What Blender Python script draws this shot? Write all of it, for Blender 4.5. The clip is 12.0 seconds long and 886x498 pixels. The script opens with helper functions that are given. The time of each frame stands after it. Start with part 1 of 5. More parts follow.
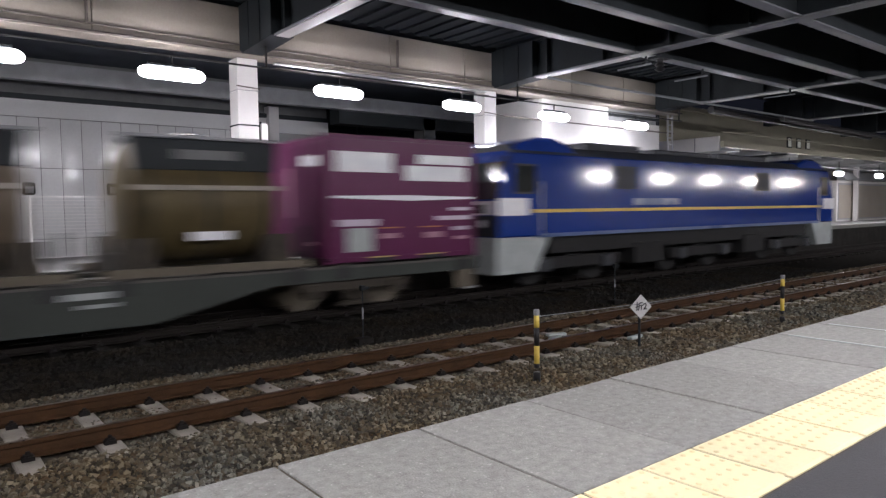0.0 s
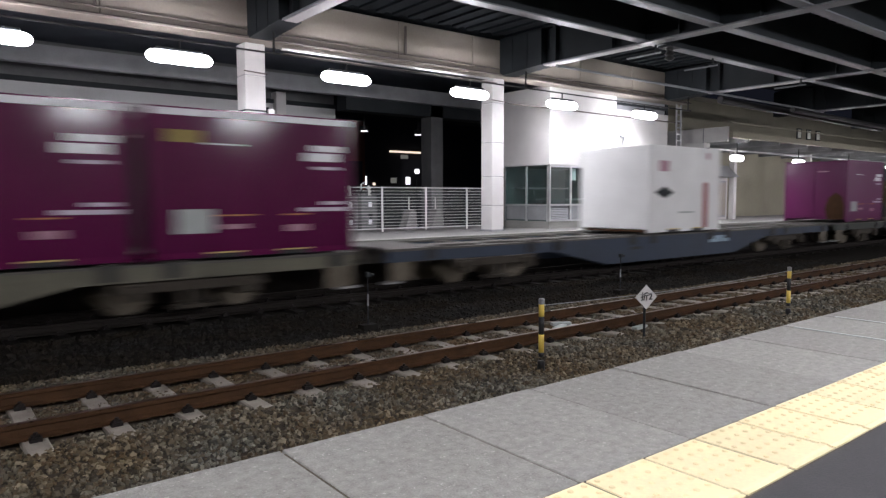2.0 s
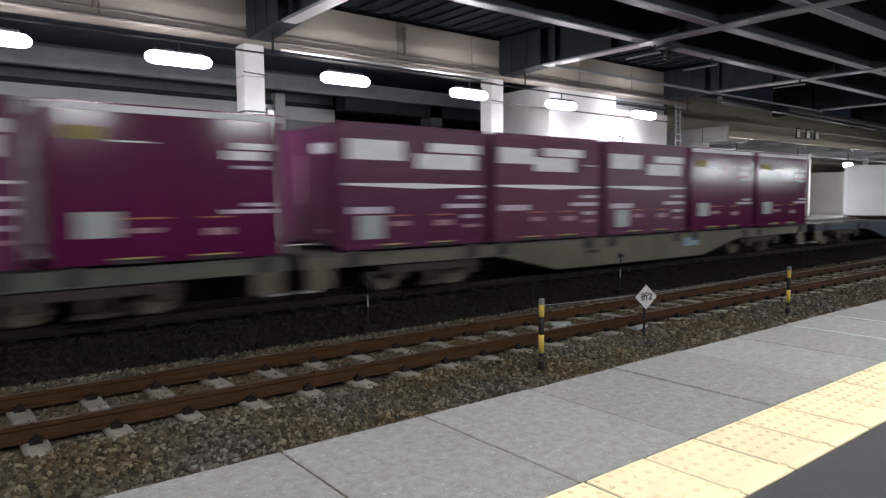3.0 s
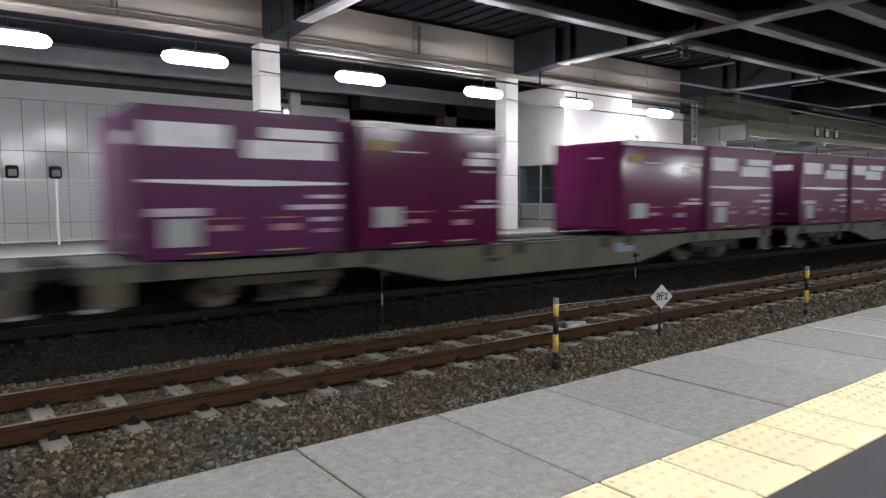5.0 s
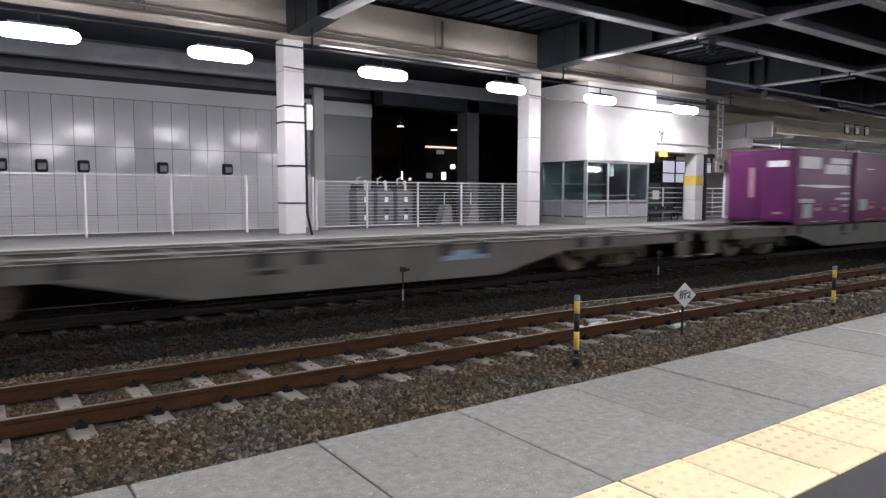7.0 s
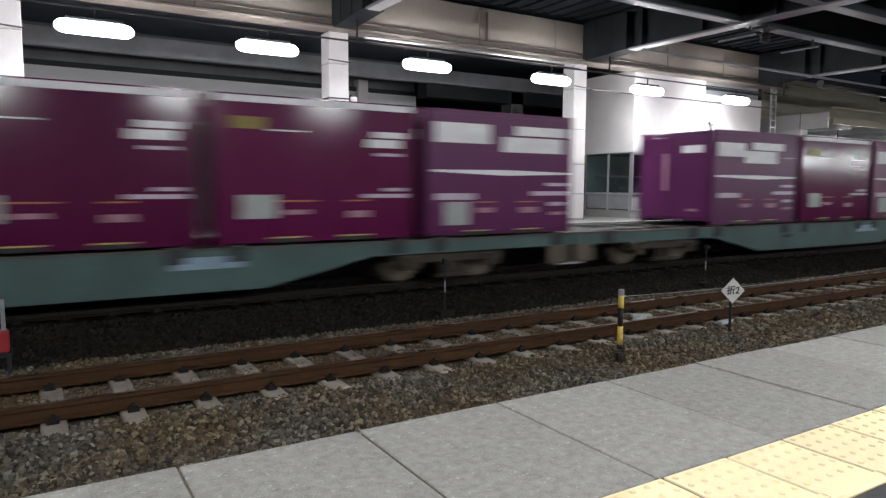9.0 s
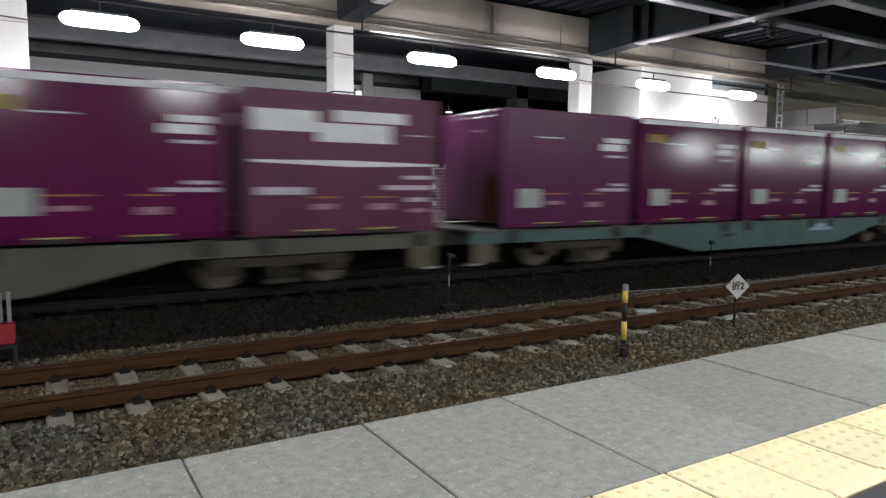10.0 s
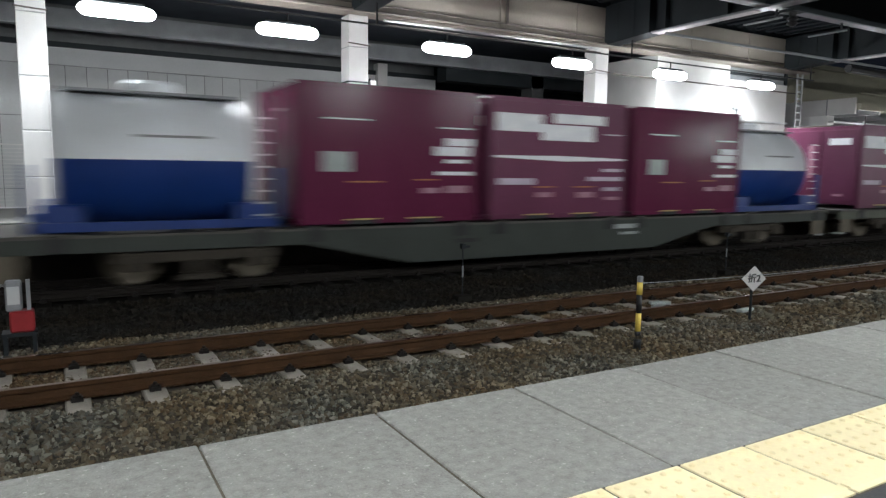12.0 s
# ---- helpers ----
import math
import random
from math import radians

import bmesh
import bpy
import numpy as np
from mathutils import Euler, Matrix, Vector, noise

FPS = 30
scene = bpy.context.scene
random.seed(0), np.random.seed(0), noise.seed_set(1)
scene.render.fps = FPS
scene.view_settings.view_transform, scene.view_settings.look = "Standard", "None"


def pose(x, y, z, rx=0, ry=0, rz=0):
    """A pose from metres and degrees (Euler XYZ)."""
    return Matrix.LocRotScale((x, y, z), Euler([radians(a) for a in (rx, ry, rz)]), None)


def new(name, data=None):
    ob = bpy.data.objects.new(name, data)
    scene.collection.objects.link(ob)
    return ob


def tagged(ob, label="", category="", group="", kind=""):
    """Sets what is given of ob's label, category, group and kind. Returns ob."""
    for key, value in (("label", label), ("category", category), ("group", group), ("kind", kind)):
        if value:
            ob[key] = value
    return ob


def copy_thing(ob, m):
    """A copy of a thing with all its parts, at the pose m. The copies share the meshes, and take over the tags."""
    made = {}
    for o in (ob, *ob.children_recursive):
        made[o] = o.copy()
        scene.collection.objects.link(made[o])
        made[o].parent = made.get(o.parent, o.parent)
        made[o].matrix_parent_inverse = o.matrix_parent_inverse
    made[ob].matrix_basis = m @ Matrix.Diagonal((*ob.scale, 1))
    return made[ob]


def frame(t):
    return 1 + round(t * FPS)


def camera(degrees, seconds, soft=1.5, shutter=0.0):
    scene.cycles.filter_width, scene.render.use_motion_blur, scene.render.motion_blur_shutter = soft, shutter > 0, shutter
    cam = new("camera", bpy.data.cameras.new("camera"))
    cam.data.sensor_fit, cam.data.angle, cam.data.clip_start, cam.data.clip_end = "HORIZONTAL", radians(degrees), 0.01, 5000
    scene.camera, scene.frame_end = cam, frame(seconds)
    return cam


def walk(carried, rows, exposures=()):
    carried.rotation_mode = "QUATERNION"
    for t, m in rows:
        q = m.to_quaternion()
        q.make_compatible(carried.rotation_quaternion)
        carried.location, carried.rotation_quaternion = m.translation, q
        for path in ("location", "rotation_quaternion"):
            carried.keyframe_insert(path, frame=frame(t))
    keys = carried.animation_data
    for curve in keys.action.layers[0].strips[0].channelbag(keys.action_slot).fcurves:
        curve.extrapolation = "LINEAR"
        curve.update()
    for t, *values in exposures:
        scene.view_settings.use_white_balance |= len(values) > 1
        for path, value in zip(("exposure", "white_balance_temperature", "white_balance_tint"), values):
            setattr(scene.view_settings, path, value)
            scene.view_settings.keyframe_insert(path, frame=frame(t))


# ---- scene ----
# World: x along the tracks, y across them away from the platform, z = 0 at the top of the rails.
cam = camera(66.7, 12.0, soft=1.35, shutter=0.6)
walk(cam, [
    (0, pose(0, 0, 1.94, 86.732, 0.810, -38.610)),
    (0.5, pose(0, 0, 1.94, 86.485, 0.543, -38.677)),
    (1, pose(0, 0, 1.94, 86.255, 0.241, -38.290)),
    (1.5, pose(0, 0, 1.94, 86.212, 0.241, -38.227)),
    (2, pose(0, 0, 1.94, 85.695, 0.156, -38.073)),
    (2.5, pose(0, 0, 1.94, 85.620, 0.089, -38.143)),
    (3, pose(0, 0, 1.94, 85.739, 0.332, -38.111)),
    (5, pose(0, 0, 1.94, 85.653, 0.265, -36.889)),
    (5.5, pose(0, 0, 1.94, 85.324, 0.031, -36.396)),
    (6, pose(0, 0, 1.94, 85.389, -0.145, -36.531)),
    (6.5, pose(0, 0, 1.94, 85.624, -0.164, -35.792)),
    (7, pose(0, 0, 1.94, 85.303, -0.104, -35.056)),
    (7.2, pose(0, 0, 1.94, 85.255, 0.001, -34.897)),
    (9, pose(0, 0, 1.94, 84.619, -0.311, -31.425)),
    (9.5, pose(0, 0, 1.94, 84.080, -0.464, -31.263)),
    (10, pose(0, 0, 1.94, 84.126, -0.537, -31.041)),
    (10.5, pose(0, 0, 1.94, 84.136, -0.449, -31.021)),
    (11, pose(0, 0, 1.94, 83.949, -0.528, -30.460)),
    (11.5, pose(0, 0, 1.94, 83.646, -0.485, -29.647)),
    (12, pose(0, 0, 1.94, 83.305, -0.703, -29.837)),
], exposures=[(0.0, 0.12, 6500, 21), (1.5, 0.04, 6500, 22), (3.0, 0.02, 6460, 16), (5.5, 0.02, 6460, 16), (7.0, 0.0, 6480, 20), (9.0, 0.02, 6530, 15), (12.0, 0.0, 6380, 9)])

# ---- plan ----
P_Z = 1.075        # top of the near platform
P_EDGE = 2.13      # its edge
TILE_Y = 1.315     # far edge of the yellow strip
Q_Z = 0.92         # top of the far platform
Q_EDGE = 14.05
NEAR_TRACK, FAR_TRACK = 7.34, 12.47
GAUGE = 1.067
SOFFIT = 5.62
COLUMNS = [(-0.25, 15.3), (6.42, 15.3), (14.13, 15.3), (22.75, 15.45)]
FACE = 11.25       # near side of the containers

# ---- world and lights ----
world = bpy.data.worlds.new("night")
scene.world = world
world.use_nodes = True
world.node_tree.nodes["Background"].inputs["Color"].default_value = (0.010, 0.012, 0.018, 1)
world.node_tree.nodes["Background"].inputs["Strength"].default_value = 0.6


def area_lamp(x, y, z, lx, ly, watts, colour=(0.95, 0.98, 1.0)):
    d = bpy.data.lights.new("tube_light", "AREA")
    d.shape, d.size, d.size_y, d.energy, d.color = "RECTANGLE", lx, ly, watts, colour
    ob = new("tube_light", d)
    ob.location = (x, y, z)
    return ob


FAR_LAMPS = [-2.5, 1.15, 4.37, 8.22, 12.06, 15.77, 19.95]
FAR_LAMP_Z = 4.78
for x in FAR_LAMPS:
    area_lamp(x, 14.2, FAR_LAMP_Z - 0.19, 1.2, 0.2, 150 if x > 19 else 90, (0.92, 0.97, 1.0))
NEAR_LAMPS = [-6.0, -1.0, 4.1, 9.2, 14.3, 19.4]
for x in NEAR_LAMPS:
    area_lamp(x, -0.4, 4.58, 1.2, 0.25, 38)
LOW_LAMPS = [28.4, 34.0, 39.2, 44.5, 49.5]
for x in LOW_LAMPS:
    area_lamp(x, -0.3, 3.40, 1.2, 0.2, 80)
CANOPY_LAMPS = [26.9, 32.4, 38.0, 43.5]
for x in CANOPY_LAMPS:
    area_lamp(x, 14.6, 3.38, 1.0, 0.2, 80, (0.92, 0.97, 1.0))


# ---- materials ----
def material(name, colour, rough=0.6, metal=0.0, var=0.25, scale=3.0, fine=60.0, bump=0.1, tint=None, emit=0.0, rnd=0.0, coat=0.0, stretch=None, specks=0.0, spec=0.5, coat_rough=0.03, rvar=0.12):
    """Noise at two scales over a base colour, with fine relief."""
    m = bpy.data.materials.new(name)
    m.use_nodes = True
    n, l = m.node_tree.nodes, m.node_tree.links
    bsdf = n["Principled BSDF"]
    tc = n.new("ShaderNodeTexCoord")
    src = tc.outputs["Object"]
    if stretch:
        mp = n.new("ShaderNodeMapping")
        mp.inputs["Scale"].default_value = stretch
        l.new(src, mp.inputs["Vector"])
        src = mp.outputs["Vector"]
    a, b = n.new("ShaderNodeTexNoise"), n.new("ShaderNodeTexNoise")
    a.inputs["Scale"].default_value, a.inputs["Detail"].default_value = scale, 5
    b.inputs["Scale"].default_value, b.inputs["Detail"].default_value = fine, 3
    for k in (a, b):
        l.new(src, k.inputs["Vector"])
    mix = n.new("ShaderNodeMath")
    mix.operation = "MULTIPLY_ADD"
    l.new(b.outputs["Fac"], mix.inputs[0])
    mix.inputs[1].default_value = 0.45
    l.new(a.outputs["Fac"], mix.inputs[2])
    ramp = n.new("ShaderNodeMapRange")
    ramp.inputs["From Min"].default_value, ramp.inputs["From Max"].default_value = 0.4, 1.05
    l.new(mix.outputs[0], ramp.inputs["Value"])
    col = n.new("ShaderNodeMix")
    col.data_type = "RGBA"
    dark = [c * (1 - var) for c in colour]
    light = tint if tint else [min(1, c * (1 + var)) for c in colour]
    col.inputs["A"].default_value, col.inputs["B"].default_value = (*dark, 1), (*light, 1)
    l.new(ramp.outputs["Result"], col.inputs["Factor"])
    out = col.outputs["Result"]
    if rnd:
        info, mr, hsv = n.new("ShaderNodeObjectInfo"), n.new("ShaderNodeMapRange"), n.new("ShaderNodeHueSaturation")
        mr.inputs["To Min"].default_value, mr.inputs["To Max"].default_value = 1 - rnd, 1 + rnd
        l.new(info.outputs["Random"], mr.inputs["Value"])
        l.new(mr.outputs["Result"], hsv.inputs["Value"])
        l.new(out, hsv.inputs["Color"])
        out = hsv.outputs["Color"]
    if specks:
        vo, cut, sp = n.new("ShaderNodeTexNoise"), n.new("ShaderNodeMapRange"), n.new("ShaderNodeMix")
        vo.inputs["Scale"].default_value, vo.inputs["Detail"].default_value = 70, 2
        l.new(src, vo.inputs["Vector"])
        cut.inputs["From Min"].default_value, cut.inputs["From Max"].default_value, cut.inputs["To Max"].default_value = 0.64, 0.74, specks
        l.new(vo.outputs["Fac"], cut.inputs["Value"])
        sp.data_type = "RGBA"
        l.new(cut.outputs["Result"], sp.inputs["Factor"])
        l.new(out, sp.inputs["A"])
        sp.inputs["B"].default_value = (0.55, 0.54, 0.50, 1)
        out = sp.outputs["Result"]
    l.new(out, bsdf.inputs["Base Color"])
    rr = n.new("ShaderNodeMapRange")
    rr.inputs["To Min"].default_value, rr.inputs["To Max"].default_value = max(0.03, rough - rvar), min(1, rough + rvar)
    l.new(a.outputs["Fac"], rr.inputs["Value"])
    l.new(rr.outputs["Result"], bsdf.inputs["Roughness"])
    bsdf.inputs["Metallic"].default_value = metal
    bsdf.inputs["Specular IOR Level"].default_value = spec
    bsdf.inputs["Coat Weight"].default_value = coat
    bsdf.inputs["Coat Roughness"].default_value = coat_rough
    if bump:
        bp = n.new("ShaderNodeBump")
        bp.inputs["Strength"].default_value, bp.inputs["Distance"].default_value = bump, 0.01
        l.new(b.outputs["Fac"], bp.inputs["Height"])
        l.new(bp.outputs["Normal"], bsdf.inputs["Normal"])
    if emit:
        bsdf.inputs["Emission Color"].default_value = (*colour, 1)
        bsdf.inputs["Emission Strength"].default_value = emit
    return m


CONCRETE = material("platform_concrete", (0.262, 0.260, 0.240), 0.85, var=0.30, scale=30, fine=120, bump=0.6, rnd=0.08, specks=0.6)
ASPHALT = material("asphalt", (0.05, 0.05, 0.053), 0.85, var=0.3, scale=4, fine=150, bump=0.3)
YELLOW = material("tactile_yellow", (0.88, 0.76, 0.47), 0.6, var=0.14, scale=5, fine=70, bump=0.05, rnd=0.05)
GROUT = material("brown_joint_dirt", (0.10, 0.088, 0.068), 0.95, var=0.4, scale=9, fine=80, bump=0.3, spec=0.1)
POCKET_YELLOW = material("pale_yellow_edge", (0.62, 0.48, 0.16), 0.5, var=0.2, scale=6, fine=40, bump=0.02)
PLATE_BLUE = material("pale_blue_plate", (0.28, 0.40, 0.50), 0.4, var=0.25, scale=3, fine=30, bump=0.02)
# Raised dots are a little darker than the tile.
YELLOW_DOT = material("darker_tactile_dot", (0.85, 0.72, 0.425), 0.6, var=0.12, scale=9, fine=70, bump=0.05, rnd=0.08)
FAR_FLOOR = material("far_platform_floor", (0.17, 0.165, 0.16), 0.7, var=0.2, scale=1.2, fine=60)
WHITE = material("white_paint", (0.62, 0.61, 0.595), 0.5, var=0.1, scale=1.5, fine=40, bump=0.03)
CREAM = material("cream_panel", (0.33, 0.295, 0.25), 0.6, var=0.18, scale=0.8, fine=20, bump=0.05)
PANEL = material("grey_wall_panel", (0.56, 0.57, 0.57), 0.4, var=0.10, scale=0.6, fine=15, bump=0.0, rnd=0.05, coat=0.8, coat_rough=0.13)
# Flange steel is paler than the webs to carry the lamplight from below.
FLANGE = material("lamplit_grey_steel", (0.19, 0.20, 0.21), 0.38, var=0.4, scale=1.2, fine=25, bump=0.08)
# Far rails: the shade under the train is in this colour.
DARK_RAIL = material("shade_dark_rail", (0.020, 0.017, 0.015), 0.7, var=0.3, scale=4, fine=40, bump=0.1, spec=0.1)
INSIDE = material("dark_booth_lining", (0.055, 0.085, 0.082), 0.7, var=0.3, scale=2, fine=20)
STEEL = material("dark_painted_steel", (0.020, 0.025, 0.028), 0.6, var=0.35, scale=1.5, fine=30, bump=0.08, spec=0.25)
STEEL_LIGHT = material("grey_painted_steel", (0.26, 0.27, 0.28), 0.45, var=0.25, scale=2, fine=30, bump=0.05)
FAR_CEILING = material("blue_grey_ceiling", (0.10, 0.115, 0.14), 0.8, var=0.35, scale=0.8, fine=20, spec=0.2)
PANEL_DIM = material("dim_grey_wall", (0.30, 0.315, 0.31), 0.45, var=0.12, scale=0.6, fine=15, bump=0.0, coat=0.5, coat_rough=0.15)
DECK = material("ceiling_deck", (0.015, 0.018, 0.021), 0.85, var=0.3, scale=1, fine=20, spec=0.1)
PIPE = material("brown_conduit", (0.12, 0.10, 0.09), 0.5, var=0.3, scale=4, fine=40)
BALLAST = material("ballast_bed", (0.060, 0.048, 0.036), 0.95, var=0.5, scale=6, fine=45, bump=0.9, spec=0.1)
# Ballast near black: shade over the far track is put in the colour.
BALLAST_DARK = material("shade_dark_ballast_bed", (0.027, 0.025, 0.0225), 1.0, var=0.3, scale=5, fine=45, bump=0.6, spec=0.0)
EARTH = material("ground_soil", (0.05, 0.045, 0.04), 0.95, var=0.4, scale=0.5, fine=20, bump=0.5)
RUST = material("rusty_rail", (0.056, 0.028, 0.013), 0.8, var=0.4, scale=5, fine=60, bump=0.2, spec=0.15)
RAILTOP = material("rail_running_surface", (0.16, 0.105, 0.068), 0.30, metal=0.8, var=0.2, scale=3, fine=60, bump=0.03)
SLEEPER = material("sleeper_concrete", (0.37, 0.335, 0.285), 0.9, var=0.3, scale=5, fine=60, bump=0.3, rnd=0.12)
# Side wall of the far platform, much darker than its edge.
DARK_CONCRETE = material("near_black_concrete", (0.034, 0.032, 0.029), 0.95, var=0.4, scale=2, fine=40, bump=0.3, spec=0.1)
# Sleeper concrete with the far track's shade put in; also on pole feet.
SLEEPER_DARK = material("shade_dark_concrete", (0.020, 0.0185, 0.0165), 0.9, var=0.3, scale=5, fine=60, bump=0.3, rnd=0.12, spec=0.1)
CLIP = material("black_rail_clip", (0.018, 0.016, 0.015), 0.6, var=0.4, scale=10, fine=60, spec=0.1)
BLACK = material("black_paint", (0.014, 0.014, 0.015), 0.5, var=0.3, scale=4, fine=60)
YPAINT = material("yellow_paint", (0.74, 0.54, 0.10), 0.5, var=0.15, scale=8, fine=60)
RED = material("red_paint", (0.32, 0.025, 0.03), 0.45, var=0.2, scale=6, fine=60)
ALU = material("aluminium_frame", (0.55, 0.56, 0.56), 0.4, metal=0.8, var=0.15, scale=4, fine=40, bump=0.02)
MAROON_A = material("container_maroon", (0.112, 0.020, 0.069), 0.34, rvar=0.05, spec=0.22, var=0.22, scale=0.9, fine=25, bump=0.06, rnd=0.2, stretch=(1, 1, 0.5))
PURPLE = material("container_purple", (0.106, 0.019, 0.086), 0.34, rvar=0.05, spec=0.22, var=0.22, scale=0.9, fine=25, bump=0.06, rnd=0.15, stretch=(1, 1, 0.5))
FADED = material("container_faded_maroon", (0.135, 0.035, 0.076), 0.36, rvar=0.05, spec=0.22, var=0.26, scale=0.8, fine=25, bump=0.06, rnd=0.12, stretch=(1, 1, 0.5))
MAROON_B = material("container_wine", (0.105, 0.009, 0.056), 0.15, rvar=0.03, spec=0.27, var=0.22, scale=0.9, fine=25, bump=0.015, rnd=0.2, stretch=(1, 1, 0.5))
MAGENTA = material("container_magenta", (0.122, 0.018, 0.080), 0.32, rvar=0.05, spec=0.24, var=0.2, scale=0.9, fine=25, bump=0.06, rnd=0.15, stretch=(1, 1, 0.5))
CONTAINER_RED = material("container_dark_red", (0.128, 0.021, 0.058), 0.22, rvar=0.04, spec=0.16, var=0.2, scale=0.9, fine=25, bump=0.03, rnd=0.15, stretch=(1, 1, 0.5))
DECAL = material("white_marking", (0.87, 0.88, 0.95), 0.5, var=0.18, scale=4, fine=40, bump=0.02)
DECAL_SOFT = material("faded_white_marking", (0.58, 0.50, 0.60), 0.5, var=0.25, scale=4, fine=40, bump=0.02)
DECAL_PINK = material("faded_pink_marking", (0.42, 0.22, 0.28), 0.5, var=0.2, scale=4, fine=40, bump=0.02)
DECAL_GREY = material("grey_label", (0.42, 0.46, 0.45), 0.5, var=0.2, scale=4, fine=40, bump=0.02)
DECAL_ORANGE = material("orange_line", (0.45, 0.16, 0.06), 0.5, var=0.2, scale=4, fine=40, bump=0.02)
DECAL_OCHRE = material("ochre_label", (0.26, 0.18, 0.03), 0.5, var=0.2, scale=4, fine=40, bump=0.02)
WHITE_BOX = material("white_container_paint", (0.80, 0.81, 0.80), 0.45, var=0.12, scale=0.8, fine=25, bump=0.05)
TANK_BROWN = material("brown_weathered_tank", (0.105, 0.075, 0.030), 0.5, spec=0.3, metal=0.1, var=0.5, scale=1.6, fine=25, tint=(0.15, 0.115, 0.055))
TANK_STEEL = material("stained_steel_tank", (0.20, 0.155, 0.11), 0.48, spec=0.3, metal=0.2, var=0.45, scale=1.1, fine=25)
TANK_WHITE = material("white_tank_paint", (0.82, 0.85, 0.88), 0.4, var=0.12, scale=0.9, fine=25, bump=0.04)
BLUE = material("blue_paint", (0.013, 0.043, 0.20), 0.33, var=0.2, scale=1, fine=25, bump=0.03)
LOCO_BLUE = material("locomotive_blue", (0.010, 0.040, 0.24), 0.11, rvar=0.03, var=0.12, scale=0.6, fine=20, bump=0.006, coat=0.3)
LOCO_LIGHT = material("locomotive_pale_blue", (0.09, 0.14, 0.30), 0.3, var=0.12, scale=0.6, fine=20, bump=0.02)
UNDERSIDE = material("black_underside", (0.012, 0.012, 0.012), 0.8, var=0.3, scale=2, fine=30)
CABINET = material("dim_grey_cabinet", (0.12, 0.125, 0.125), 0.5, var=0.25, scale=2, fine=30, bump=0.05)
ROOF = material("dark_roof", (0.03, 0.033, 0.04), 0.6, var=0.3, scale=2, fine=30)
UNDER = material("dusty_underframe", (0.048, 0.040, 0.030), 0.85, var=0.5, scale=4, fine=30, bump=0.3)
WHEEL = material("dusty_wheel_steel", (0.135, 0.115, 0.084), 0.6, metal=0.3, var=0.4, scale=5, fine=30)
WAGONS = {
    "grey": material("wagon_grey", (0.118, 0.113, 0.080), 0.6, var=0.35, scale=1.2, fine=20, bump=0.15),
    "blue": material("wagon_slate_blue", (0.028, 0.044, 0.072), 0.6, var=0.35, scale=1.2, fine=20, bump=0.15),
    "teal": material("wagon_teal", (0.066, 0.122, 0.118), 0.6, var=0.35, scale=1.2, fine=20, bump=0.15),
    "dark": material("wagon_dark_green_grey", (0.034, 0.042, 0.035), 0.6, var=0.35, scale=1.2, fine=20, bump=0.15),
    "pale": material("wagon_pale_grey", (0.155, 0.150, 0.132), 0.6, var=0.3, scale=1.2, fine=20, bump=0.15),
    "olive": material("wagon_olive_grey", (0.095, 0.104, 0.076), 0.6, var=0.35, scale=1.2, fine=20, bump=0.15),
}
DECK_STEEL = material("wagon_deck_steel", (0.10, 0.095, 0.085), 0.75, var=0.4, scale=2, fine=30, bump=0.2)
OLIVE_WALL = material("olive_building_wall", (0.36, 0.34, 0.26), 0.8, var=0.2, scale=0.4, fine=10)
BRICK_RED = material("reddish_facade", (0.16, 0.05, 0.03), 0.8, var=0.2, scale=0.6, fine=10)
NIGHT = material("night_facade", (0.02, 0.02, 0.024), 0.8, var=0.3, scale=0.2, fine=5)
TUBE = material("lit_tube_cover", (0.95, 0.98, 1.0), 0.4, var=0.0, bump=0, emit=45.0)
TUBE_NEAR = material("lit_near_tube_cover", (0.95, 0.98, 1.0), 0.4, var=0.0, bump=0, emit=146.0)
GLOW = material("lit_window", (1.0, 0.86, 0.66), 0.4, var=0.0, bump=0, emit=1.1)
GLOW_WHITE = material("lit_white_panel", (0.95, 0.97, 1.0), 0.4, var=0.0, bump=0, emit=1.6)
PALE_PANE = material("pale_lit_pane", (0.80, 0.86, 1.0), 0.4, var=0.0, bump=0, emit=0.45)
DIM_PANE = material("dim_window", (0.75, 0.78, 0.7), 0.4, var=0.0, bump=0, emit=0.12)


def glass_material(name, tint, rough=0.03):
    m = bpy.data.materials.new(name)
    m.use_nodes = True
    b = m.node_tree.nodes["Principled BSDF"]
    b.inputs["Base Color"].default_value = (*tint, 1)
    b.inputs["Roughness"].default_value = rough
    b.inputs["Transmission Weight"].default_value = 1.0
    b.inputs["IOR"].default_value = 1.45
    return m


GLASS = glass_material("booth_glass", (0.52, 0.66, 0.64))
DARK_GLASS = material("dark_cab_glass", (0.012, 0.016, 0.018), 0.08, var=0.1, scale=1, fine=10, bump=0)


# ---- mesh helpers ----
def box(bm, x0, x1, y0, y1, z0, z1):
    v = [bm.verts.new((x, y, z)) for x in (x0, x1) for y in (y0, y1) for z in (z0, z1)]
    for f in ((0, 1, 3, 2), (4, 6, 7, 5), (0, 4, 5, 1), (2, 3, 7, 6), (0, 2, 6, 4), (1, 5, 7, 3)):
        bm.faces.new([v[i] for i in f])
    return bm


def B(*boxes):
    """A bmesh of boxes, each x0, x1, y0, y1, z0, z1."""
    bm = bmesh.new()
    for b in boxes:
        box(bm, *b)
    return bm


